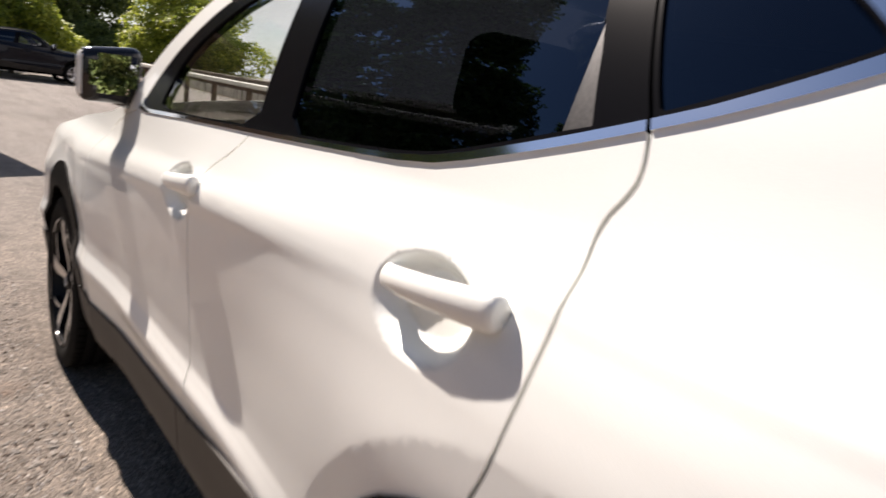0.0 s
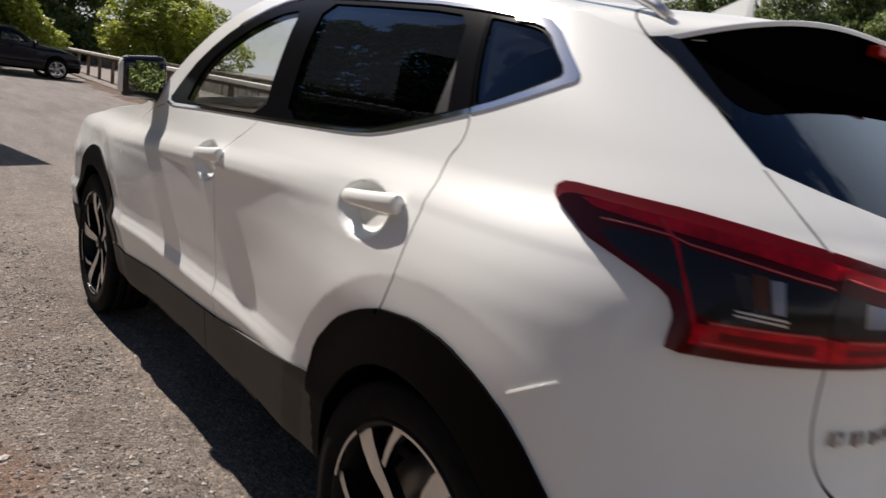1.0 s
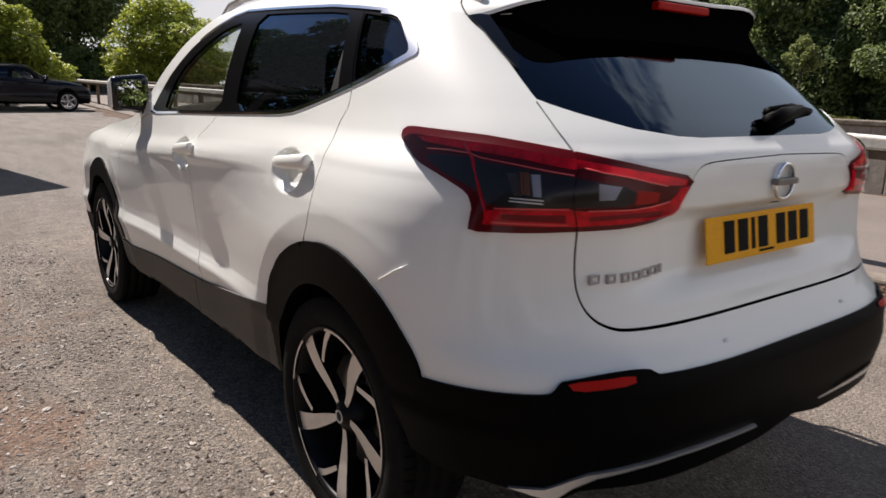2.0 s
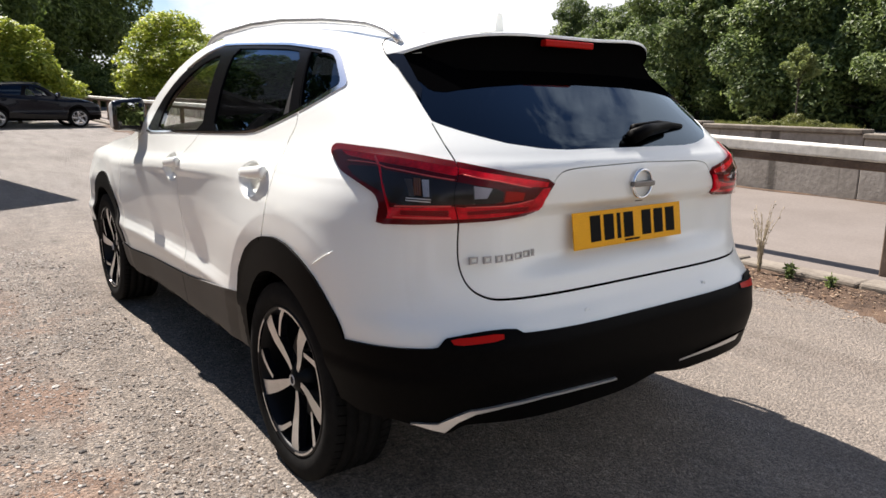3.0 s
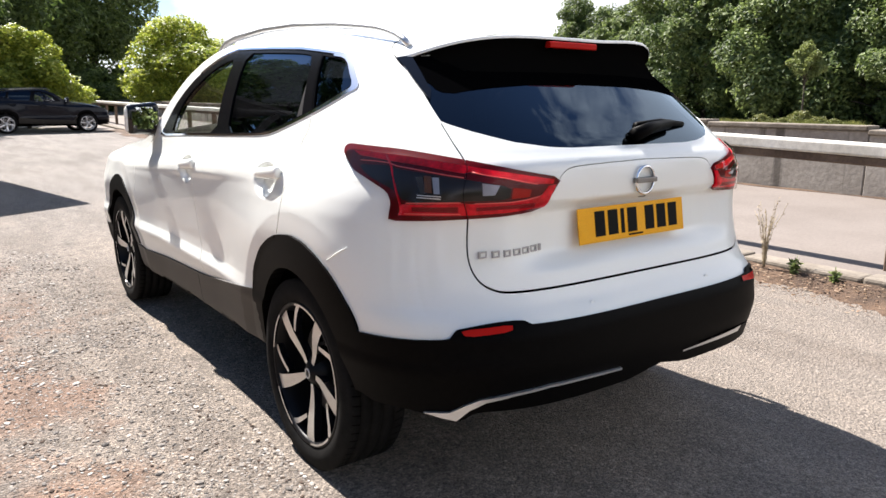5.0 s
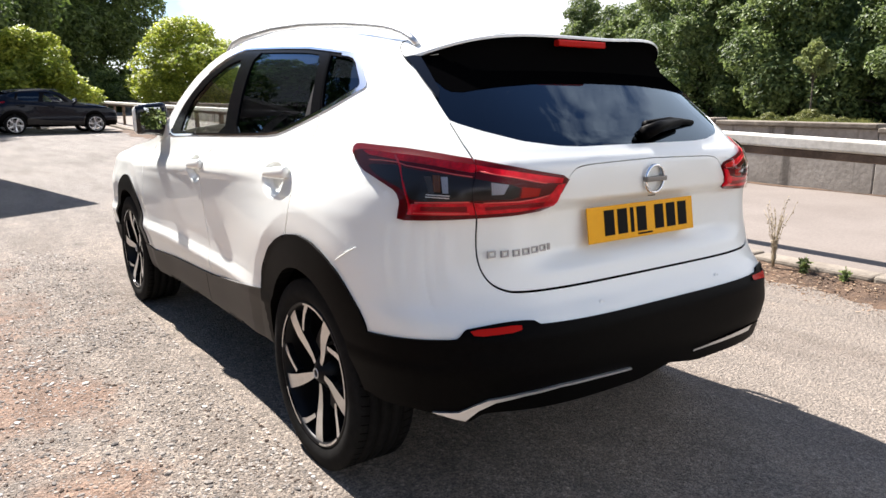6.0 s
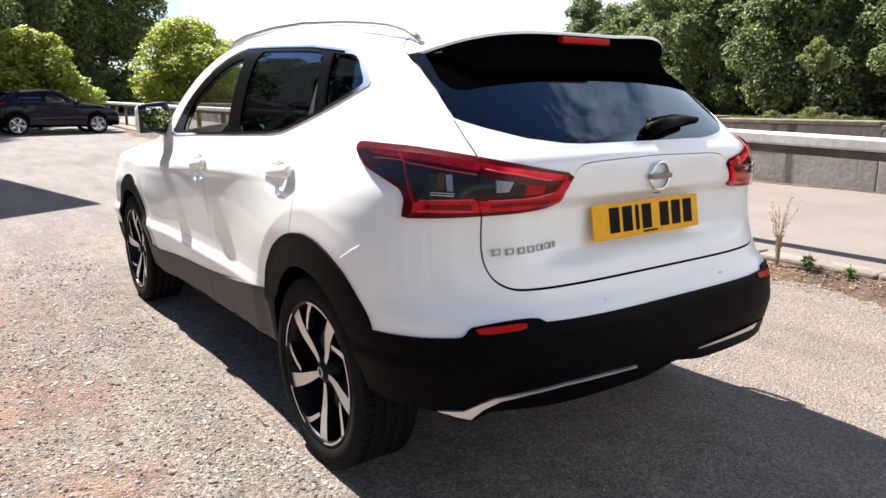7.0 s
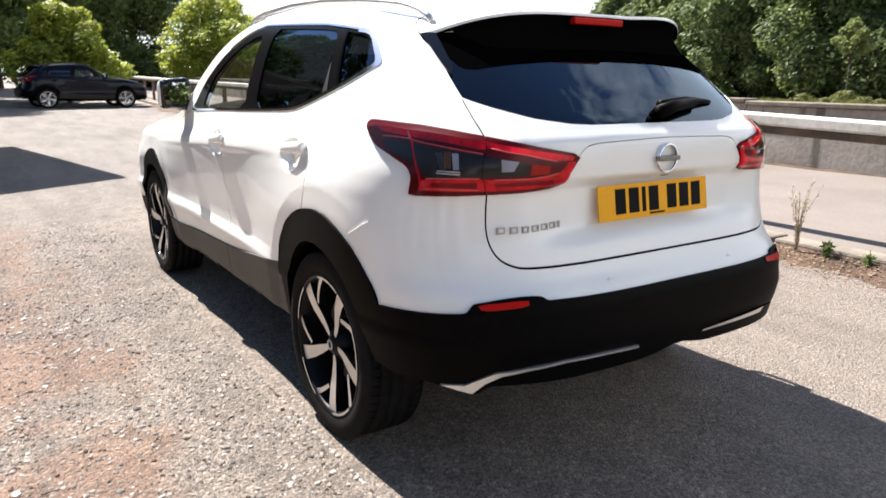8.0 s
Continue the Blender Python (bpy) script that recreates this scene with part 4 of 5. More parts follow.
        lens_patch("lens_slot", ((-0.602, 0.980), (-0.812, 0.985), (-0.812, 0.968), (-0.606, 0.968)), RED_SLOT, lamp, 0.0075, 5, 0.0)
        for line, thick in ((((-0.314, 1.096), (-0.38, 1.096), (-0.446, 1.093), (-0.486, 1.086), (-0.57, 1.080), (-0.658, 1.073), (-0.73, 1.067), (-0.806, 1.061)), 0.0020), (((-0.575, 0.990), (-0.65, 0.9925), (-0.74, 0.995), (-0.822, 0.9965)), 0.0022), (((-0.575, 0.961), (-0.65, 0.962), (-0.74, 0.963), (-0.822, 0.9635)), 0.0018)):
            v, f = tube([flank(body(q, w) + 0.0062 * body_normal(q, w), s) for q, w in line], thick, 6)
            put("lens_ridge", mesh_of("lens_ridge", v, f, RED_HIGHLIGHT, None, True), lamp, "moulded ridge with its highlight in pale red")
        for k in range(2):
            lens_patch("reflector", ((-0.615, 1.014 - 0.006 * k), (-0.735, 1.013 - 0.006 * k), (-0.737, 1.010 - 0.006 * k), (-0.618, 1.0115 - 0.006 * k)), SATIN, lamp, 0.007)
        v, f = tube([flank(body(q, w) + 0.005 * body_normal(q, w), s) for q, w in ((-0.43, 1.112), (-0.46, 1.085), (-0.51, 1.03), (-0.55, 0.985), (-0.56, 0.96))], 0.0035, 6)
        put("light_guide", mesh_of("light_guide", v, f, RED_BRIGHT, None, True), lamp, "bright red light guide")
        v, f = tube([flank(body(q, w) + 0.0022 * body_normal(q, w), s) for q, w in ((-0.246, 0.800), (-0.300, 0.829), (-0.342, 0.849))], 0.0017, 6)
        put("seam", mesh_of("seam", v, f, paint, None, True), car)
        # wing mirror: foot, housing, cap and glass
        foot = Vector((-0.775, 1.955, 1.09))
        bm = mirror_housing()
        for v in bm.verts:
            v.co = Vector((s * (foot.x + v.co.x), foot.y + v.co.y, foot.z + v.co.z))
        bmesh.ops.recalc_face_normals(bm, faces=bm.faces)
        for fc in bm.faces:
            fc.material_index = 1 if fc.calc_center_median().y < foot.y + 0.03 and fc.normal.x * s > -0.8 else 0
        wing = part("wing_mirror", bm, [paint, FIN_BLACK], car, "white wing mirror with black frame", True)
        bm = box_bm(foot.x - 0.155, foot.x - 0.026, foot.y - 0.006, foot.y + 0.004, foot.z + 0.028, foot.z + 0.145, 0.0)
        bmesh.ops.bevel(bm, geom=[e for e in bm.edges if abs(e.verts[0].co.x - e.verts[1].co.x) < 1e-6 and abs(e.verts[0].co.z - e.verts[1].co.z) < 1e-6], offset=0.022, segments=4, affect="EDGES")
        for v in bm.verts:
            v.co.x *= s
            v.co.y += 0.015 * (v.co.z - foot.z - 0.087) + -0.15 * (s * v.co.x - foot.x + 0.090) - 0.010
        bmesh.ops.recalc_face_normals(bm, faces=bm.faces)
        part("mirror_glass", bm, MIRROR, wing, "mirror glass")
        v, f = tube([(s * -0.74, 1.99, 1.105), (s * -0.80, 2.0, 1.10), (s * -0.87, 2.01, 1.12)], 0.028, 10)
        put("mirror_arm", mesh_of("mirror_arm", v, f, GLOSS_BLACK, None, True), wing, "black mirror arm")
        # roof rail
        rail = [(1.52, 1.520), (1.44, 1.560), (1.30, 1.578), (0.95, 1.590), (0.64, 1.584), (0.30, 1.560), (0.10, 1.538), (0.0, 1.525), (-0.06, 1.512), (-0.115, 1.497), (-0.155, 1.480), (-0.19, 1.458)]
        v, f = tube([(s * -(0.555 + 0.012 * ease((y - 0.2) / 1.0)), y, z - 0.010) for y, z in rail], 0.019, 10, 0.6, 0.9)
        put("roof_rail", mesh_of("roof_rail", v, f, SATIN if detail else GLOSS_BLACK, None, True), car, "satin silver roof rail" if detail else "black roof rail")
    # rear end
    put("rear_bumper", panel_mesh("rear_bumper", ["rear_bumper"], paint, (1, -1)), car)
    put("bumper_cladding", panel_mesh("bumper_cladding", ["bumper_cladding"], PLASTIC, (1, -1), 0.008, 0.05), car, "black plastic lower bumper")
    put("front_bumper", panel_mesh("front_bumper", ["front_bumper"], paint, (1, -1)), car)
    put("front_cladding", panel_mesh("front_cladding", ["front_cladding"], PLASTIC, (1, -1), 0.006), car, "black plastic front apron")
    put("fog_reflector", panel_mesh("fog_reflector", ["fog"], RED_LENS, (1,), 0.012, 0.015), car, "red bumper reflector")
    put("skid_trim", panel_mesh("skid_trim", ["skid"], SATIN, (1,), 0.016, 0.02), car, "silver skid plate trim")
    s = -1
    off_fog = lens_patch("fog_reflector", ((-0.92, 0.650), (-1.10, 0.653), (-1.10, 0.639), (-0.94, 0.629)), RED_LENS, car, 0.013, 5, 0.0)
    tagged(off_fog, "red bumper reflector")
    off_trim = lens_patch("skid_trim", ((-1.10, 0.484), (-1.53, 0.468), (-1.53, 0.462), (-1.12, 0.465)), SATIN, car, 0.017, 12, 0.0)
    tagged(off_trim, "silver skid plate trim")
    part("diffuser", box_bm(-0.24, 0.24, -0.755, -0.50, 0.385, 0.47, 0.03, 3), PLASTIC, car, "black rear diffuser")
    gate = put("tailgate", panel_mesh("tailgate", ["tailgate"], paint, (1, -1)), car)
    put("rear_window", panel_mesh("rear_window", ["rear_glass"], GLASS_REAR, (1, -1), -0.002, 0.0), gate, "dark rear window")
    # black band drawn on the glass as the spoiler's reflection
    put("reflection_band", panel_mesh("reflection_band", ["band"], BAND_BLACK, (1, -1), -0.001, 0.004), gate, "black band painted as the spoiler underside mirrored in the rear window")
    for s in (1, -1):
        lamp = put("tail_lamp", panel_mesh("tail_lamp", ["lamp_gate"], RED_DEEP, (s,), 0.004), gate, "red tail lamp on the tailgate")
        put("smoked_lens", panel_mesh("smoked_lens", ["lamp_dark_gate"], SMOKE, (s,), 0.004, 0.004), lamp, "smoked lens")
        for zone in ("lamp_strip_gate", "lamp_low_gate"):
            put("light_guide", panel_mesh("light_guide", [zone], RED_BRIGHT, (s,), 0.006, 0.006), lamp, "bright red light guide")
        off = -0.10 if s < 0 else 0.0
        lens_patch("reflector", ((-0.893 + off, 1.046 + 0.2 * off), (-0.968 + off, 1.040 + 0.2 * off), (-0.955 + off, 1.015), (-0.908 + off, 1.014)), SATIN if s < 0 else SILVER_RIM, lamp, 0.006, 9, 0.0022)
        lens_patch("lens_slot", ((-0.884, 0.982), (-1.12, 0.990), (-1.12, 0.978), (-0.884, 0.972)), RED_SLOT, lamp, 0.0075, 5, 0.0)
        lens_patch("red_lens", ((-1.024, 1.033), (-1.10, 1.026), (-1.095, 1.006), (-1.024, 1.003)), RED_LENS, lamp, 0.0055, 3, 0.0)
        for line in (((-0.832, 1.0755), (-0.90, 1.067), (-0.982, 1.0585), (-1.05, 1.0485), (-1.118, 1.0395)), ((-0.880, 0.9935), (-0.95, 0.9935), (-1.018, 0.9935), (-1.08, 0.998), (-1.135, 1.006))):
            v, f = tube([flank(body(q, w) + 0.0062 * body_normal(q, w), s) for q, w in line], 0.0020, 6)
            put("lens_ridge", mesh_of("lens_ridge", v, f, RED_HIGHLIGHT, None, True), lamp, "moulded ridge with its highlight in pale red")
        put("lens", panel_mesh("lens", ["lamp_gate", "lamp_dark_gate", "lamp_strip_gate", "lamp_low_gate"], LENS_CLEAR, (s,), 0.013, 0.0), lamp, "clear glossy lens")
    # roof and spoiler: rows from edge to edge
    def roof_rows(ps):
        rows = []
        for q in ps:
            e = body(q, float(top_edge(q)))
            crown = float(curve(q, [-0.63, -0.45, -0.25, 0.0, 0.39, 1.1, 1.3], [0.082, 0.062, 0.052, 0.058, 0.060, 0.046, 0.045]))
            bow = float(curve(q, [-0.63, -0.45, -0.25, 0.0, 1.0, 1.3], [0.165, 0.12, 0.03, 0.0, 0.0, -0.10]))
            square = 2.6 + 1.3 * ease((-0.14 - q) / 0.4)
            row = []
            for u in np.linspace(-1, 1, 41):
                k = 1 - abs(u) ** square
                row.append((-e[0] * u, e[1] - bow * k, e[2] + crown * k))
            rows.append(row)
        return rows

    def sheet(rows):
        n = len(rows[0])
        v = [q for r in rows for q in r]
        f = [(i * n + k, (i + 1) * n + k, (i + 1) * n + k + 1, i * n + k + 1) for i in range(len(rows) - 1) for k in range(n - 1)]
        return v, f

    v, f = sheet(roof_rows(np.linspace(1.22, -0.13, 40)))
    put("roof", mesh_of("roof", v, f, paint, None, True), car, "white roof panel" if paint is PAINT else "")
    rows = [[(x * (1 + (0.060 * ease(i / 15) * ease(x / 0.5) if x > 0 else 0.0)), y, z + (0.036 * ease(i / 15) * ease((x - 0.12) / 0.45) if x > 0 else 0.0)) for x, y, z in row] for i, row in enumerate(roof_rows(np.linspace(-0.14, -0.63, 16)))]
    edge = rows[-1]
    rows.append([(x, y - 0.004, z - 0.003) for x, y, z in edge])
    rows.append([(x, y - 0.003, z - 0.010) for x, y, z in edge])
    v, f = sheet(rows)
    spoiler = put("roof_spoiler", mesh_of("roof_spoiler", v, f, paint, None, True), gate)
    under = [[(x, y - 0.003, z - 0.010) for x, y, z in edge], [(x, y + 0.03, z - 0.026) for x, y, z in edge]]
    inner = []
    for x, y, z in edge:
        zz = 1.352 + 0.014 * (1 - abs(x / edge[0][0]) ** 2)
        inner.append((x * 0.93, float(gate_y(x * 0.93, zz)) + 0.004, zz))
    under.append(inner)
    v, f = sheet(under)
    put("spoiler_underside", mesh_of("spoiler_underside", v, f, LINER, None, True), spoiler, "black spoiler underside")
    for s in (1, -1):
        put("spoiler_fin", panel_mesh("spoiler_fin", ["fin"], FIN_BLACK, (s,), 0.006, 0.006), spoiler, "gloss black spoiler side fin")
    v, f = tube([(-0.607, -0.232, 1.380), (-0.607, -0.21, 1.393), (-0.605, -0.184, 1.4115), (-0.600, -0.163, 1.428), (-0.590, -0.144, 1.4415), (-0.566, -0.122, 1.457), (-0.540, -0.108, 1.4655), (-0.50, -0.097, 1.4755), (-0.40, -0.090, 1.490), (-0.20, -0.088, 1.5016), (0.0, -0.088, 1.5032), (0.20, -0.088, 1.5027), (0.40, -0.090, 1.4986)], 0.0017, 6)
    put("seam", mesh_of("seam", v, f, LINER, None, True), spoiler, "dark shut line")
    part("brake_light", box_bm(-0.115, 0.115, -0.386, -0.36, 1.449, 1.470, 0.004), RED_LENS, spoiler, "red high-level brake light")
    # windscreen and bonnet
    wrows = []
    for q in np.linspace(1.22, 2.12, 14):
        e = body(q, float(top_edge(q)))
        wrows.append([(-e[0] * u, e[1] + 0.16 * (1 - abs(u) ** 2.2) * ease((q - 1.1) / 0.4), e[2] + 0.045 * (1 - abs(u) ** 2.2) * (1 - ease((q - 1.3) / 0.8) * 0.6)) for u in np.linspace(-1, 1, 25)])
    v, f = sheet(wrows)
    put("windscreen", mesh_of("windscreen", v, f, GLASS_CLEAR, None, True), car, "clear windscreen")
    brows = []
    for q in np.linspace(2.14, 3.9, 24):
        e = body(q, float(top_edge(q)))
        brows.append([(-e[0] * u, e[1] + 0.10 * (1 - abs(u) ** 2.2) * ease((q - 2.6) / 0.8), e[2] + 0.085 * (1 - abs(u) ** 2.4) * (1 - ease((q - 2.9) / 1.0))) for u in np.linspace(-1, 1, 25)])
    v, f = sheet(brows)
    put("bonnet", mesh_of("bonnet", v, f, paint, None, True), car)
    for s in (1, -1):
        part("headlamp", box_bm(min(s * 0.45, s * 0.78), max(s * 0.45, s * 0.78), 3.18, 3.36, 0.70, 0.80, 0.04, 4), SMOKE, car, "clear headlamp")
    part("grille", box_bm(-0.36, 0.36, 3.46, 3.53, 0.50, 0.72, 0.03, 3), GLOSS_BLACK, car, "black front grille")
    # floor pan and wheel houses
    part("underbody", box_bm(-0.64, 0.64, -0.28, 3.2, 0.24, 0.36, 0.03), LINER, car, "dark underbody")
    for yw in WHEELS:
        for s in (1, -1):
            rows = [[(s * (-0.874 + a), yw + 0.395 * r * math.cos(t), 0.335 + 0.395 * r * math.sin(t)) for t in np.linspace(0.27, math.pi - 0.27, 30)] for a, r in ((0.0, 1.0), (0.15, 1.0), (0.30, 1.0), (0.305, 0.6), (0.305, 0.12))]
            pts, ok = sheet(rows)
            put("wheel_house", mesh_of("wheel_house", pts, ok, LINER, None, True), car, "dark wheel housing")
    v, f = tube([(-0.42, -0.60, 0.33), (-0.42, -0.40, 0.33)], 0.03, 14)
    put("exhaust_tip", mesh_of("exhaust_tip", v, f, SATIN_DARK, None, True), car, "steel exhaust tip")
    # cabin
    part("cabin_floor", box_bm(-0.74, 0.74, -0.52, 2.2, 0.405, 0.435, 0.01), CLOTH, car, "dark cabin floor")
    part("dashboard", box_bm(-0.70, 0.70, 1.60, 2.05, 0.72, 1.02, 0.08, 4), CLOTH, car, "dark dashboard")
    part("parcel_shelf", box_bm(-0.62, 0.62, -0.50, 0.0, 0.98, 1.0, 0.008), CLOTH, car, "dark parcel shelf")
    for sx, sy in ((-0.37, 0.95), (0.37, 0.95), (-0.37, 0.12), (0.37, 0.12), (0.0, 0.12)):
        w = 0.25 if sy > 0.5 else 0.22
        seat = part("seat", box_bm(sx - w, sx + w, sy, sy + 0.50, 0.40, 0.62, 0.06, 3), CLOTH, car, "dark cloth seat", True)
        bm = box_bm(sx - w, sx + w, -0.07, 0.07, 0.0, 0.58, 0.05, 3)
        for q in bm.verts:
            q.co.y, q.co.z = sy - 0.02 + q.co.y - 0.30 * q.co.z, 0.58 + q.co.z
        part("backrest", bm, CLOTH, seat, "", True)
        bm = box_bm(sx - 0.13, sx + 0.13, -0.05, 0.05, 0.0, 0.17, 0.04, 3)
        for q in bm.verts:
            q.co.y, q.co.z = sy - 0.21 + q.co.y - 0.2 * q.co.z, 1.20 + q.co.z - (0.06 if sy < 0.5 else 0.0)
        part("headrest", bm, CLOTH, seat, "", True)
    v, f = revolve([(0.013 * math.cos(t), 0.18 + 0.013 * math.sin(t)) for t in np.linspace(0, 2 * math.pi, 9)], 36)
    put("steering_wheel", mesh_of("steering_wheel", v, f, LINER, None, True), car, "black steering wheel", pose(0.37, 1.50, 0.97, 0, 20, 90))
    # wheels
    for yw in WHEELS:
        for s in (1, -1):
            hub = new("wheel")
            hub.parent = car
            hub.matrix_basis = pose(s * -0.775, yw, 0.335, 28 + 31 * (yw > 1), 0, 0 if s > 0 else 180)
            for pname, me in wheels:
                put(pname, me, hub)
    if detail:
        # emblem: ring and bar; lettering and plate marks are plain shapes
        v, f = revolve([(0.008 * math.cos(t), 0.043 + 0.0042 * math.sin(t)) for t in np.linspace(0, 2 * math.pi, 9)], 40)
        badge = put("emblem", mesh_of("emblem", v, f, CHROME, None, True), gate, "chrome ring emblem with a bar", pose(-0.012, -0.726, 1.028, 0, 0, 90))
        part("emblem_bar", box_bm(-0.013, 0.006, -0.049, 0.049, -0.008, 0.008, 0.003), SATIN_DARK, badge, "dark chrome bar")
        x = -0.640
        for wd in (0.033, 0.031, 0.029, 0.032, 0.033, 0.031, 0.016):
            bm = bmesh.new()
            for x0, x1, z0, z1 in ((x, x + wd - 0.006, 0.0, 0.0045), (x, x + wd - 0.006, 0.0150, 0.0195), (x, x + 0.0045, 0.0045, 0.0150), (x + wd - 0.0105, x + wd - 0.006, 0.0045, 0.0150)):
                if x1 - x0 > 0.003:
                    box_bm(x0, x1, -0.004, 0.004, z0, z1, 0.0, 1, bm)
            part("badge_frame", bm, BADGE_GREY, gate, "plain chrome badge shape", False, pose(0, float(gate_y(x + wd / 2, 0.848)) - 0.001, 0.838, -4, 0, 0))
            x += wd + 0.005
        plate = empty_part("number_plate", car)
        plate.matrix_basis = pose(-0.014, -0.691, 0.894, 90 - 9, 0, 0)
        part("sheet", box_bm(-0.26, 0.26, -0.0555, 0.0555, 0.0, 0.004, 0.0015), PLATE_YELLOW, plate, "yellow reflective sheet")
        x = -0.186
        for gap in (0.061, 0.061, 0.040, 0.088, 0.061, 0.061, 0.061):
            wd = 0.016 if gap == 0.040 else 0.045
            part("printed_bar", box_bm(x, x + wd, -0.037, 0.042, 0.003, 0.0055), PLATE_BLACK, plate)
            x += gap if gap != 0.040 else 0.032
        part("printed_line", box_bm(-0.03, 0.04, -0.048, -0.042, 0.003, 0.0055), PLATE_BLACK, plate)
        for px in (-0.30, 0.27):
            v, f = revolve([(0.0, 0.0), (0.0, 0.011), (0.004, 0.012)], 20)
            put("parking_sensor", mesh_of("parking_sensor", v, f, paint, None, True), car, "round parking sensor", pose(px, float(gate_y(px, 0.68)) + 0.0025, 0.68, 0, 0, 90))
        part("release_button", box_bm(0.0, 0.035, -0.004, 0.006, 0.0, 0.008, 0.002), PLASTIC, gate, "small black release button", False, pose(0.01, float(gate_y(0.02, 0.968)) + 0.002, 0.966))
        # wiper
        arm = put("wiper", mesh_of("wiper", *tube([(0.015, -0.655, 1.165), (0.10, -0.645, 1.185), (0.24, -0.615, 1.196)], 0.024, 10, 0.7), PLASTIC, None, True), gate, "black rear wiper")
        put("wiper_blade", mesh_of("wiper_blade", *tube([(0.05, -0.630, 1.190), (0.20, -0.612, 1.203), (0.36, -0.585, 1.193)], 0.016, 8, 0.6), PLASTIC, None, True), arm)
        bm = bmesh.new()
        fin = [(-0.02, -0.02), (0.13, -0.02), (0.06, 0.018), (0.01, 0.040), (-0.02, 0.045)]
        a = [bm.verts.new((-0.018 + 0.014 * (z / 0.08), 0.0 + y, 1.545 + z)) for y, z in fin]
        b = [bm.verts.new((0.018 - 0.014 * (z / 0.08), 0.0 + y, 1.545 + z)) for y, z in fin]
        bm.faces.new(a)
        bm.faces.new(b[::-1])
        for k in range(5):
            bm.faces.new((a[(k + 1) % 5], a[k], b[k], b[(k + 1) % 5]))
        bmesh.ops.recalc_face_normals(bm, faces=bm.faces)
        part("antenna_fin", bm, paint, car, "white shark-fin antenna")
    return car


def gate_y(x, z):
    """The tailgate's surface at a place across the car."""
    ps = np.linspace(-1.65, -0.4, 400)
    b = body(ps, np.full(400, z))
    return np.interp(-abs(x), b[::-1, 0], b[::-1, 1])


def empty_part(name, parent):
    ob = new(name)
    ob.parent = parent
    return ob


WHEEL_A = wheel_meshes(DIAMOND, GLOSS_BLACK)
WHEEL_B = wheel_meshes(SILVER_RIM, SILVER_RIM)
crossover("crossover_car", PAINT, "white pearl crossover car with black lower cladding, parked", Matrix(), True, WHEEL_A)


# ---- the ground: one sheet, level by the car and rising gently far ahead ----
def ground_z(x, y):
    return 0.0095 * np.maximum(0.0, np.asarray(y, float) - 4.0) * ease((np.asarray(y, float) - 4.0) / 6.0)


def ground_sheet(name, xs, ys, mat, lift=0.0, label="", category=""):
    gx, gy = np.meshgrid(np.asarray(xs, float), np.asarray(ys, float))
    gz = np.minimum(ground_z(gx, gy), 0.9) + lift
    n = len(xs)
    v = np.stack([gx.ravel(), gy.ravel(), gz.ravel()], 1)
    f = [(i * n + k, i * n + k + 1, (i + 1) * n + k + 1, (i + 1) * n + k) for i in range(len(ys) - 1) for k in range(n - 1)]
    return tagged(put(name, mesh_of(name, v, f, mat, None, True)), label, category, kind="structure")


YS = [-600, -100, -30, -10, 0, 4, 6, 8, 10, 13, 17, 22, 28, 36, 46, 60, 98, 200, 800]
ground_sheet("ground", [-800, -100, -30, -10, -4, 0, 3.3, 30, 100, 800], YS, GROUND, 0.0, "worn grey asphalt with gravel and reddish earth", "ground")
ground_sheet("road", [3.5, 6.2, 8.52], YS[2:16], LANE, 0.006, "pale pinkish tarmac lane beyond the rail", "road")


def fence_x(y):
    return 4.05 + 0.028 * max(0.0, y - 1.0) + 0.0006 * max(0.0, y - 14.0) ** 2


def gz(x, y):
    return float(ground_z(x, y))


# kerb
kerb = empty("kerb", "pale worn concrete kerb stones below the rail", "kerb", kind="structure")
bm = box_bm(-0.11, 0.11, -0.447, 0.447, -0.05, 0.092, 0.022, 2)
me = bpy.data.meshes.new("kerb_stone")
bm.to_mesh(me)
bm.free()
me.materials.append(KERBSTONE)
rk = random.Random(4)
for k in range(54):
    y = -5.0 + 0.9 * k
    put("kerb_stone", me, kerb, "", pose(fence_x(y) - 0.67 + rk.uniform(-0.008, 0.008), y, gz(0, y) + rk.uniform(-0.012, 0.004), 0, 0, rk.uniform(-0.6, 0.6)))

# post and rail fence
fence = empty("rail_fence", "low fence of brown posts with a white board rail", "fence")
bm = box_bm(-0.05, 0.05, -0.06, 0.06, -0.1, 0.90, 0.008, 1)
post_me = bpy.data.meshes.new("post")
bm.to_mesh(post_me)
bm.free()
post_me.materials.append(POST_WOOD)
bm = box_bm(-0.09, 0.09, -1.197, 1.197, -0.02, 0.082, 0.02, 3)
rail_me = bpy.data.meshes.new("rail")
bm.to_mesh(rail_me)
bm.free()
rail_me.materials.append(WHITE_BOARD)
# brown strip below the rail: its stained lower edge and shaded underside, as colour
bm = box_bm(-0.055, 0.055, -1.197, 1.197, -0.085, -0.02, 0.008, 1)
under_me = bpy.data.meshes.new("rail_shade_strip")
bm.to_mesh(under_me)
bm.free()
under_me.materials.append(POST_WOOD)


def rail_z(y):
    return float(curve(y, [-6, 0.1, 1.8, 12, 44], [0.86, 0.868, 0.92, 0.98, 1.26]))


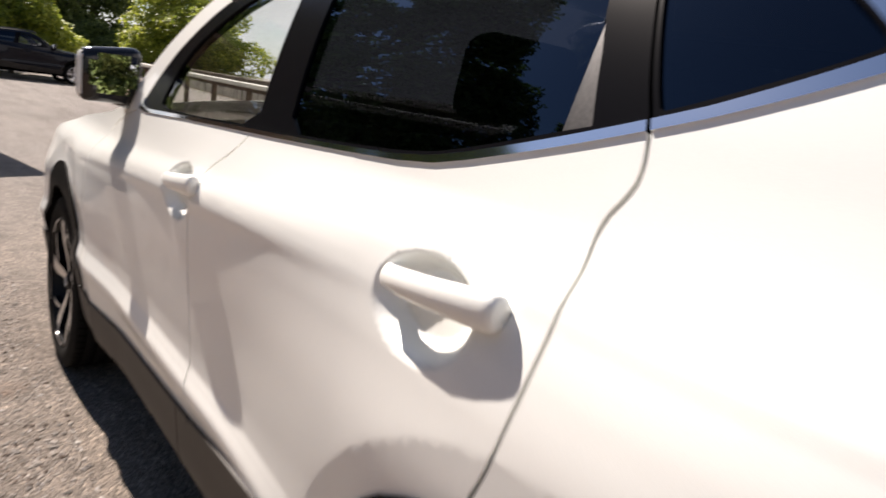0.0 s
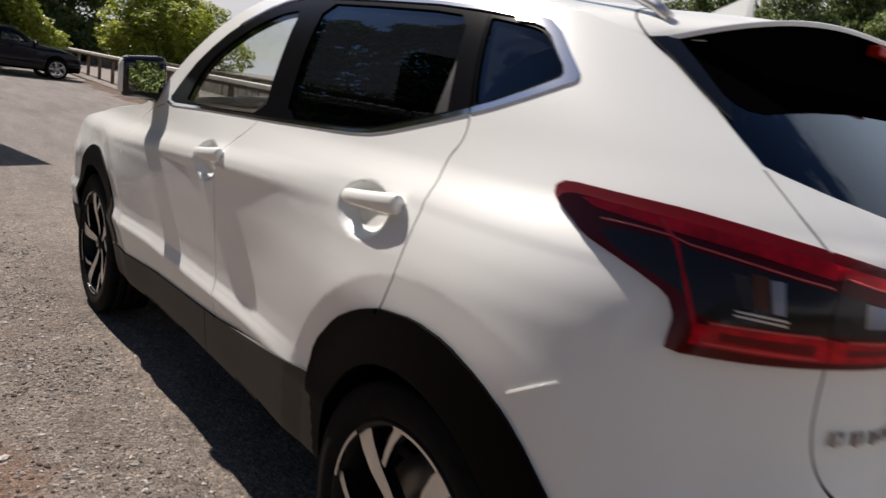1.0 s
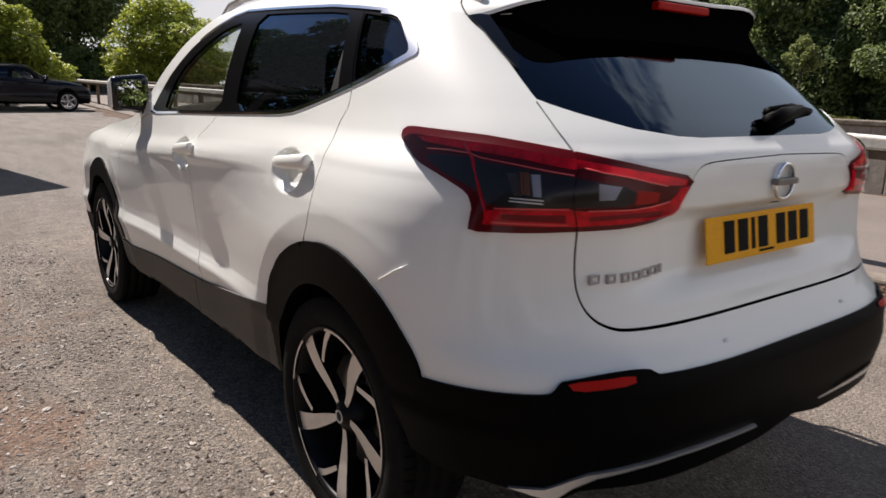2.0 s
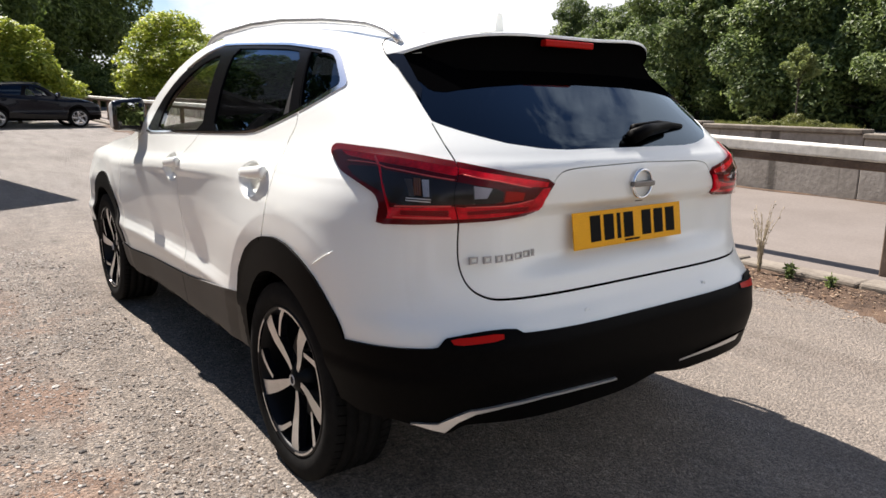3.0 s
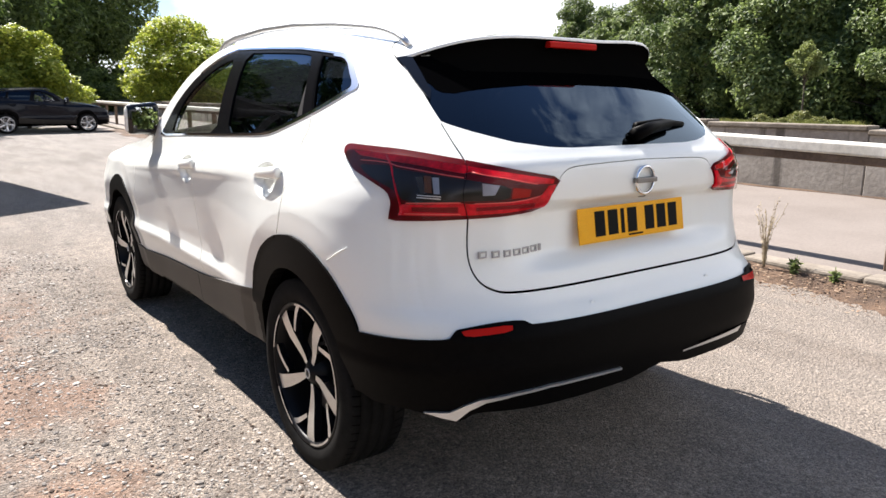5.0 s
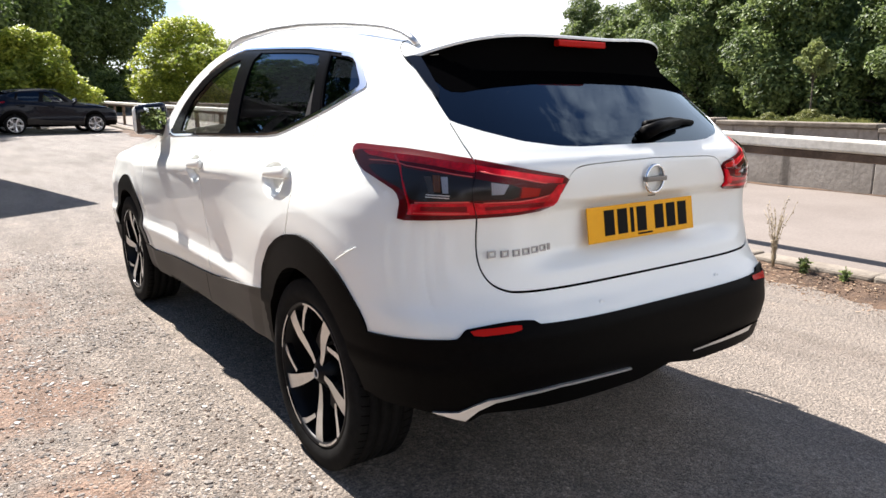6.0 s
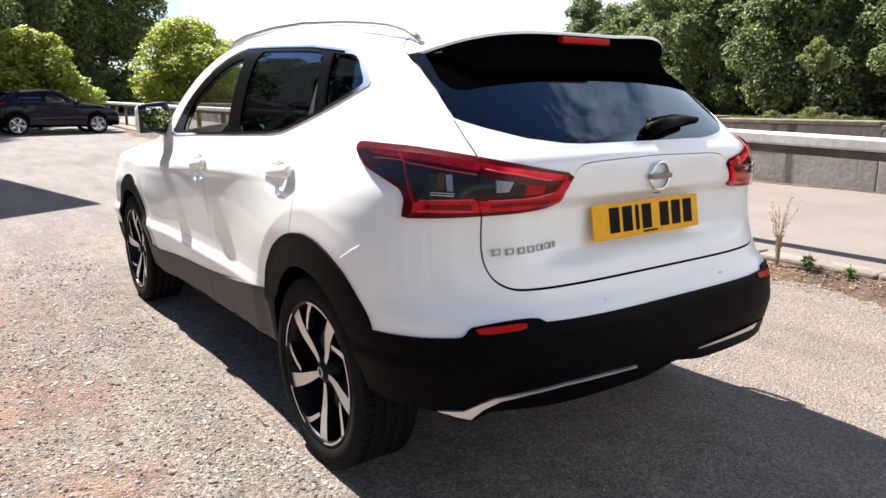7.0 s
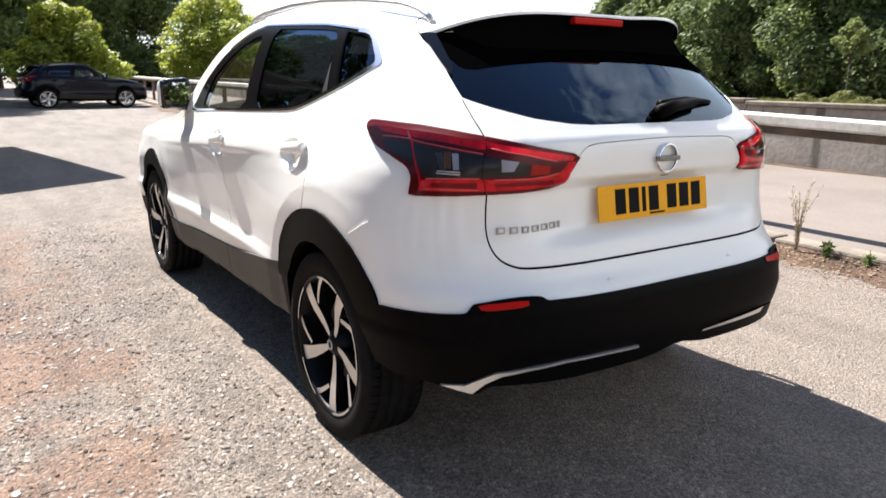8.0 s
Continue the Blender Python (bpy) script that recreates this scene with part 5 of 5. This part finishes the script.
for k in range(20):
    y = -4.75 + 2.4 * k
    put("post", post_me, fence, "", pose(fence_x(y), y, rail_z(y) - 0.90, 0, 0, rk.uniform(-2, 2)))
    y += 1.2
    tilt = math.degrees(math.atan2(rail_z(y + 1.2) - rail_z(y - 1.2), 2.4))
    turn = -math.degrees(math.atan2(fence_x(y + 1.2) - fence_x(y - 1.2), 2.4))
    put("rail", rail_me, fence, "white weathered top board", pose(fence_x(y), y, rail_z(y) + 0.002, tilt, 0, turn))
    put("rail_shade_strip", under_me, fence, "", pose(fence_x(y) - 0.02, y, rail_z(y), tilt, 0, turn))

# parapet wall beyond the lane
wall = empty("wall_parapet", "grey stained concrete parapet wall with coping", "wall", kind="structure")
bm = box_bm(-0.12, 0.12, -1.245, 1.245, -0.3, 0.86, 0.012, 1)
panel_me = bpy.data.meshes.new("panel")
bm.to_mesh(panel_me)
bm.free()
panel_me.materials.append(CONCRETE)
bm = box_bm(-0.17, 0.17, -1.247, 1.247, 0.86, 0.93, 0.015, 2)
cope_me = bpy.data.meshes.new("coping")
bm.to_mesh(cope_me)
bm.free()
cope_me.materials.append(KERBSTONE)
for k in range(30):
    y = -9.0 + 2.5 * k
    x = 8.62 + 0.028 * max(0, y - 1)
    rise = float(curve(y, [-9, 1.9, 4.2, 20, 66], [-0.02, -0.01, 0.06, 0.16, 0.5]))
    put("panel", panel_me, wall, "", pose(x, y, rise, 0, 0, rk.uniform(-0.3, 0.3) - 1.6))
    put("coping", cope_me, wall, "", pose(x, y, rise, 0, 0, -1.6))


v = [(8.30 + 0.028 * max(0, y - 1) + 0.05 * math.sin(3.1 * y) + (0.2 if k else 0.13), y, gz(0, y) + (0.03 if k else 0.010)) for y in np.arange(-8, 40, 0.25) for k in (0, 1)]
tagged(put("wall_foot", mesh_of("wall_foot", v, [(2 * k, 2 * k + 1, 2 * k + 3, 2 * k + 2) for k in range(len(v) // 2 - 1)], SOIL, None, True)), "dark soil and litter at the foot of the wall", "ground", kind="structure")

# ---- trees: tapered trunk and limbs, crown of many small leaf clumps ----
def leaf_cloud(rng, lobes, count, size, droop=0.0):
    """Small folded leaf sprays over the outer part of some lobes (centre, radii)."""
    weight = np.array([r[0] * r[1] + r[2] * r[0] for _, r in lobes])
    which = rng.choice(len(lobes), count, p=weight / weight.sum())
    d = rng.normal(size=(count, 3)) + [0, 0, 0.35]
    d /= np.linalg.norm(d, axis=1, keepdims=True)
    c, r = np.array([l[0] for l in lobes])[which], np.array([l[1] for l in lobes])[which]
    bumps = 1 + 0.16 * np.sin(7 * d[:, :1] + which[:, None]) * np.cos(6 * d[:, 1:2] + 2 * which[:, None]) + 0.10 * np.sin(15 * d[:, 2:3] + 9 * d[:, :1])
    at = c + d * r * bumps * (1.08 - 0.36 * rng.uniform(0, 1, (count, 1)) ** 1.6)
    up = d * 0.7 + rng.normal(size=(count, 3)) * 0.6 + [0, 0, 0.45]
    up /= np.linalg.norm(up, axis=1, keepdims=True)
    a = np.cross(up, rng.normal(size=(count, 3)))
    a /= np.linalg.norm(a, axis=1, keepdims=True)
    b = np.cross(up, a)
    s = size * rng.uniform(0.55, 1.35, (count, 1))
    tip = at + a * s - [0, 0, droop] * s
    v = np.stack([at - a * s * 0.8, at + b * s * 0.42 + up * s * 0.10, tip, at - b * s * 0.42 + up * s * 0.10], 1).reshape(-1, 3)
    f = np.arange(count * 4).reshape(-1, 4)
    return v, f


def tree(name, rng, height, spread, leaf, count, size, label, category="tree", trunk=0.22, low=0.22, droop=0.0, lobes_n=44, core=1.0):
    ob = empty(name, label, category)
    bm_v, bm_f = [], []

    def limb(points, r0, taper):
        v, f = tube(points, r0, 7, taper)
        base = len(bm_v)
        bm_v.extend(v)
        bm_f.extend(tuple(base + k for k in q) for q in f)

    lean = rng.uniform(-0.05, 0.05, 2)
    limb([(0, 0, -0.3), (lean[0] * height * 0.3, lean[1] * height * 0.3, height * 0.35), (lean[0] * height, lean[1] * height, height * 0.82)], trunk, 0.25)
    lobes = []
    k = lobes_n
    for i in range(k):
        h = height * (low + (0.92 - low) * (i + 0.5) / k)
        ang = i * 2.4 + rng.uniform(-0.5, 0.5)
        wide = spread * (0.98 - 0.55 * abs((i + 0.5) / k - 0.38) ** 1.2 * 2)
        out = wide * rng.uniform(0.40, 0.85)
        c = (out * math.cos(ang), out * math.sin(ang), h + rng.uniform(-0.03, 0.05) * height)
        limb([(lean[0] * h, lean[1] * h, h * 0.75), (c[0] * 0.5, c[1] * 0.5, h * 0.9), c], trunk * 0.35, 0.3)
        rr = wide * rng.uniform(0.17, 0.36)
        lobes.append((c, (rr, rr, rr * rng.uniform(0.65, 0.95))))
    if core:
        lobes.append(((0, 0, height * 0.5), (spread * 0.45, spread * 0.45, height * 0.36)))
    lobes.append(((lean[0] * height, lean[1] * height, height * 0.88), (spread * 0.33, spread * 0.33, height * 0.12)))
    put("trunk", mesh_of("trunk", bm_v, bm_f, BARK, None, True), ob, "brown trunk with limbs")
    v, f = leaf_cloud(rng, lobes, count, size, droop)
    put("crown", mesh_of("crown", v, f, leaf, None, False), ob)
    return ob


rng = np.random.default_rng(7)
EYE_X, EYE_Y = -1.86, -2.16


def spot(azimuth, far):
    a = radians(azimuth)
    return EYE_X + far * math.sin(a), EYE_Y + far * math.cos(a)


big = [tree("tree", rng, 12.5, 5.2, LEAF_TREE, 48000, 0.165, "tall leafy green broadleaf tree beyond the wall", low=0.06),
       tree("tree", rng, 13.5, 4.8, LEAF_TREE, 48000, 0.160, "tall leafy green broadleaf tree beyond the wall", low=0.05),
       tree("tree", rng, 11.5, 5.4, LEAF_TREE, 48000, 0.165, "tall leafy green broadleaf tree beyond the wall", low=0.05)]
placed = 0
for az, far, size in ((44.0, 60, 0.60), (46.4, 64, 0.86), (50.0, 56, 0.86), (53.0, 52, 0.90), (56.0, 47, 0.88), (58.5, 55, 1.05), (61.5, 45, 0.92), (65.0, 50, 1.02), (68.0, 43, 0.90), (72.0, 48, 1.0), (76.0, 44, 0.95), (81.0, 47, 1.0), (88, 45, 1.0),
                      (97, 60, 1.0), (108, 78, 1.0), (120, 84, 1.0), (133, 88, 1.0), (147, 90, 1.0), (162, 92, 1.0), (178, 92, 1.0), (195, 50, 1.0), (212, 48, 1.0), (171, 62, 0.9), (181, 36, 0.85), (189, 36, 0.9), (203, 38, 0.9), (45.0, 64, 0.66), (48.9, 62, 0.84), (42.6, 66, 0.58)):
    x, y = spot(az, far)
    slim = 0.95 if az == 46.4 else 1.0
    m = pose(x, y, -1.6, 0, 0, 67 * placed) @ Matrix.Diagonal((size * slim, size * slim, size, 1))
    (big[placed] if placed < 3 else copy_thing(big[placed % 3], Matrix())).matrix_basis = m
    placed += 1
low_bush = tree("bush", rng, 3.6, 3.0, LEAF_SHADE, 14000, 0.14, "low green undergrowth at the foot of the trees", "bush", 0.06, 0.05)
low_bush.matrix_basis = pose(*spot(46, 50), -1.0)
for k, (az, far, size) in enumerate(((49.5, 42, 0.9), (53.5, 41, 1.0), (57.5, 40, 0.9), (61.5, 38, 0.8), (66.0, 38, 0.9), (70.5, 37, 1.0), (75.0, 37, 0.9))):
    copy_thing(low_bush, Matrix()).matrix_basis = pose(*spot(az, far + 13), -1.0, 0, 0, 40 * k) @ Matrix.Scale(size, 4)
willow = tree("tree", rng, 4.6, 1.15, LEAF_PALE, 9000, 0.10, "pale grey-green willow among darker trees", "tree", 0.07, 0.62, 0.6, 26, 0.0)
willow.matrix_basis = pose(*spot(62.7, 37.5), 0.3) @ Matrix.Scale(0.8, 4)
for k, (az, far, size) in enumerate(((8.6, 58, 0.9), (10.6, 60, 1.0), (12.6, 61, 0.95), (14.4, 60, 0.9))):
    copy_thing(low_bush, Matrix()).matrix_basis = pose(*spot(az, far), -0.1, 0, 0, 70 * k) @ Matrix.Scale(size, 4)
# sunlit grass bank beyond the wall
gv, gf = [], []
tufts = [(rng.uniform(57.5, 66.5), rng.uniform(30, 36), rng.uniform(0.05, 0.34)) for _ in range(46)]
for k in range(7000):
    az, far, tall = tufts[rng.integers(len(tufts))]
    x, y = spot(az + rng.normal(0, 0.28), far + rng.normal(0, 0.4))
    hgt, lean = tall * rng.uniform(0.3, 1.0), rng.uniform(-0.25, 0.25, 2)
    z0 = 0.35
    b = len(gv)
    gv += [(x - 0.03, y + 0.03, z0 - 0.4), (x + 0.03, y - 0.03, z0 - 0.4), (x + lean[0], y + lean[1], z0 + hgt)]
    gf.append((b, b + 1, b + 2))
tagged(put("grass_bank", mesh_of("grass_bank", gv, gf, GRASS)), "sunlit dry yellow-green grass beyond the wall", "grass", kind="stuff")

shrub = tree("bush", rng, 1.3, 1.1, GRASS, 5000, 0.06, "low sunlit yellow-green shrub beyond the wall", "bush", 0.03, 0.10)
shrub.matrix_basis = pose(*spot(60.0, 33), -0.1) @ Matrix.Scale(0.7, 4)
for k, (az, far, size) in enumerate(((61.4, 32, 0.75), (62.6, 34, 1.0), (63.8, 32, 0.8), (64.8, 34, 0.7), (58.6, 34, 0.6))):
    copy_thing(shrub, Matrix()).matrix_basis = pose(*spot(az, far), -0.1, 0, 0, 50 * k) @ Matrix.Scale(size * 0.8, 4)

# bushes and dark trees beyond the far car
bush = tree("bush", rng, 4.3, 1.9, LEAF_BUSH, 34000, 0.09, "sunlit yellow-green leafy bush behind the far car", "bush", 0.08, 0.08)
bush.matrix_basis = pose(*spot(6.2, 31.0), 0.2) @ Matrix.Diagonal((1.12, 1.12, 0.86, 1))
bush_b = tree("bush", rng, 6.6, 4.3, LEAF_BUSH, 48000, 0.115, "sunlit yellow-green leafy bush behind the rail", "bush", 0.10, 0.06)
bush_b.matrix_basis = pose(*spot(16.5, 49.0), 0.3) @ Matrix.Diagonal((1.12, 1.12, 0.92, 1))
dark = tree("tree", rng, 17.0, 5.2, LEAF_SHADE, 46000, 0.18, "dark shaded broadleaf tree", "tree", 0.25, 0.06)
dark.matrix_basis = pose(*spot(7.6, 66), 0.2) @ Matrix.Scale(1.2, 4)
for k, (az, far, size) in enumerate(((10.6, 72, 1.2), (2.0, 54, 1.2), (-1.5, 36, 0.85), (-8, 52, 1.2), (-10, 50, 1.15), (-16, 26, 1.25), (-27, 24, 0.80), (-37, 23, 0.72), (-46, 24, 0.70), (-55, 24, 0.8), (-67, 25, 0.8), (-80, 26, 0.8), (-95, 27, 0.8), (-112, 30, 0.8), (-130, 34, 0.8))):
    copy_thing(dark, Matrix()).matrix_basis = pose(*spot(az, far), 0.1, 0, 0, 50 * k) @ Matrix.Scale(size, 4)

# the black car far ahead
crossover("crossover_car", DARK_PAINT, "black crossover car with silver wheels parked by bushes", pose(0.345, 25.65, 0.205, 0, 0, -84) @ Matrix.Scale(0.93, 4), False, WHEEL_B)

# an unseen roof on posts, added to throw the sharp shadow ahead of the car
shelter = empty("unseen_shadow_roof", "unseen flat roof on posts, added to cast a shadow", "shelter")
bm = bmesh.new()
corners = [(-0.56, 10.4), (-1.55, 14.9), (-4.6, 14.2), (-3.9, 8.75)]
lo = [bm.verts.new((x, y, 3.45)) for x, y in corners]
hi = [bm.verts.new((x, y, 3.57)) for x, y in corners]
bm.faces.new(lo)
bm.faces.new(hi[::-1])
for k in range(4):
    bm.faces.new((lo[k], hi[k], hi[(k + 1) % 4], lo[(k + 1) % 4]))
bmesh.ops.recalc_face_normals(bm, faces=bm.faces)
part("roof", bm, POST_WOOD, shelter)
for x, y in ((-2.3, 10.4), (-2.6, 14.0), (-3.9, 9.2), (-4.3, 13.9)):
    part("post", box_bm(x - 0.06, x + 0.06, y - 0.06, y + 0.06, 0.0, 3.45, 0.008), POST_WOOD, shelter)


# ---- soil strip, litter, weeds and loose stones ----
sv, sf = [], []
ys = np.arange(-4.0, 26.0, 0.06)
for y in ys:
    edge = 2.90 + 0.10 * math.sin(1.9 * y) + 0.06 * math.sin(5.3 * y + 1) + 0.05 * rk.uniform(-1, 1) + 0.026 * max(0, y - 1)
    back = fence_x(y) - 0.775
    for t in (0.0, 0.3, 0.65, 1.0):
        sv.append((edge + (back - edge) * t, y, gz(0, y) + 0.001 + (0.034 + 0.022 * rk.random()) * t))
for i in range(len(ys) - 1):
    for k in range(3):
        sf.append((i * 4 + k, i * 4 + k + 1, i * 4 + 5 + k, i * 4 + 4 + k))
tagged(put("verge", mesh_of("verge", sv, sf, SOIL, None, True)), "strip of dry soil and litter along the kerb", "ground", kind="structure")
LITTER = material("dead_leaves", (0.16, 0.10, 0.06), 0.8)
_g = node(LITTER, "ShaderNodeNewGeometry")
_r = ramp_of(LITTER, _g, "Random Per Island", [(0.0, (0.05, 0.028, 0.018)), (0.6, (0.20, 0.115, 0.06)), (1.0, (0.38, 0.29, 0.20))])
link(LITTER, _r, "Color", LITTER.node_tree.nodes["Principled BSDF"], "Base Color")
lv, lf = [], []
for k in range(5200):
    y = rng.uniform(-1.5, 5.0)
    x = min(3.24, 3.24 - abs(rng.normal(0, 0.24))) + 0.028 * max(0, y - 1)
    a, s = rng.uniform(0, 6.28), rng.uniform(0.004, 0.019)
    w = s * rng.uniform(0.15, 0.6)
    z = max(0.006, 0.045 + rng.uniform(0, 0.015) - 0.045 * (3.22 - x + 0.028 * max(0, y - 1)) / 0.3)
    c, d = math.cos(a), math.sin(a)
    b = len(lv)
    lv += [(x - c * s, y - d * s, z), (x + d * w, y - c * w, z + 0.25 * w), (x + c * s, y + d * s, z + 0.2 * s), (x - d * w, y + c * w, z + 0.1 * w)]
    lf.append((b, b + 1, b + 2, b + 3))
tagged(put("leaf_litter", mesh_of("leaf_litter", lv, lf, LITTER)), "dead leaves and twigs on the soil by the kerb", "litter", kind="stuff")


def weed(x, y, height, stems, leaf, leafy, label):
    ob = empty("weed", label, "plant", "weeds along the kerb")
    v, f, v2, f2 = [], [], [], []
    for k in range(stems):
        a, sp = rng.uniform(0, 6.28), rng.uniform(0.05, 0.28)
        h = height * rng.uniform(0.6, 1.0)
        pts = [(x + sp * h * t * t * math.cos(a) + rng.normal(0, 0.006), y + sp * h * t * t * math.sin(a) + rng.normal(0, 0.006), 0.03 + h * t) for t in np.linspace(0, 1, 6)]
        tv, tf = tube(pts, 0.0028, 4, 0.4)
        b = len(v)
        v += tv
        f += [tuple(b + i for i in q) for q in tf]
        for _ in range(leafy):
            t = rng.uniform(0.1, 1.0)
            i = min(int(t * 5), 4)
            c = np.array(pts[i]) + (np.array(pts[i + 1]) - np.array(pts[i])) * (t * 5 - i)
            d = rng.normal(size=3)
            d /= np.linalg.norm(d)
            e = np.cross(d, rng.normal(size=3))
            e /= np.linalg.norm(e)
            s = rng.uniform(0.008, 0.02) * (1.5 if height < 0.3 else 0.55)
            b = len(v2)
            v2 += [tuple(c), tuple(c + d * s + e * s * 0.4), tuple(c + d * 2 * s), tuple(c + d * s - e * s * 0.4)]
            f2.append((b, b + 1, b + 2, b + 3))
    put("stems", mesh_of("stems", v, f, TWIG, None, True), ob)
    put("leaves", mesh_of("leaves", v2, f2, leaf), ob)


weed(3.20, 0.62, 0.58, 20, TWIG, 34, "tall dry stalky weed at the kerb")
weed(3.22, 0.40, 0.12, 18, LEAF_TREE, 9, "small green weed at the kerb")
weed(3.21, 0.10, 0.09, 14, LEAF_TREE, 7, "small green weed at the kerb")
weed(3.20, 0.92, 0.10, 14, LEAF_TREE, 7, "small green weed at the kerb")

# loose chippings: rounded lumps, mostly a few millimetres, with some larger pale flat ones
ball = bmesh.new()
bmesh.ops.create_icosphere(ball, subdivisions=1, radius=1.0)
ball_v = np.array([tuple(v.co) for v in ball.verts])
ball_f = np.array([[v.index for v in q.verts] for q in ball.faces])
ball.free()


def chippings(name, count, place, size_of, label, mat=STONE):
    allv, allf = [], []
    for k in range(count):
        (x, y), s = place(), size_of()
        a = rng.uniform(0, 6.28)
        turn = np.array([[math.cos(a), -math.sin(a), 0], [math.sin(a), math.cos(a), 0], [0, 0, 1]])
        v = ball_v * rng.uniform(0.72, 1.15, (len(ball_v), 1)) * [s * rng.uniform(0.8, 1.5), s * rng.uniform(0.6, 1.0), s * rng.uniform(0.35, 0.65)]
        allv.append(v @ turn.T + [x, y, gz(x, y) + 0.12 * s])
        allf.append(ball_f + len(ball_v) * k)
    v, f = np.concatenate(allv), np.concatenate(allf)
    tagged(put(name, mesh_of(name, v, f, mat, None, False)), label, "gravel", kind="stuff")


heaps = [(-1.0 - abs(rng.normal(0, 1.0)), rng.uniform(-1.6, 4.6), rng.uniform(0.05, 0.22)) for _ in range(150)]


def heaped():
    x, y, w = heaps[rng.integers(len(heaps))]
    return min(-0.93, x + rng.normal(0, w)), y + rng.normal(0, w * 1.3)


def scattered():
    return -0.92 - abs(rng.normal(0, 1.1)), rng.uniform(-1.8, 5.0)


def strewn():
    return rng.uniform(0.9, 3.0), rng.uniform(-1.8, 3.0)


chippings("gravel", 17000, scattered, lambda: min(0.0016 + 0.0020 * rng.exponential(), 0.010), "loose grey and pale chippings beside the car")
chippings("gravel", 15000, heaped, lambda: min(0.0020 + 0.0026 * rng.exponential(), 0.013), "patches of coarser pale and dark chippings")
chippings("soil_crumbs", 7000, heaped, lambda: min(0.0018 + 0.0024 * rng.exponential(), 0.011), "dark crumbs of earth among the chippings", CRUMB)
chippings("gravel", 3500, strewn, lambda: min(0.0014 + 0.0012 * rng.exponential(), 0.006), "fine loose chippings behind the car")
chippings("soil_crumbs", 7000, lambda: (3.02 + rng.normal(0, 0.13), rng.uniform(-1.8, 4.5)), lambda: min(0.002 + 0.0025 * rng.exponential(), 0.012), "crumbs of dry brown soil at the kerb", LITTER)
for k in range(150):
    (x, y), s = heaped(), 0.007 + min(0.004 * rng.exponential(), 0.010)
    v = ball_v * rng.uniform(0.65, 1.15, (len(ball_v), 1)) * [s * rng.uniform(1.0, 1.6), s, s * rng.uniform(0.4, 0.7)]
    tagged(put("stone", mesh_of("stone", v, ball_f, PALE_STONE, None, False), None, "", pose(x, y, gz(x, y) + 0.15 * s, 0, 0, rng.uniform(0, 360))), "small pale stone lying on the gravel", "stone", "loose stones")
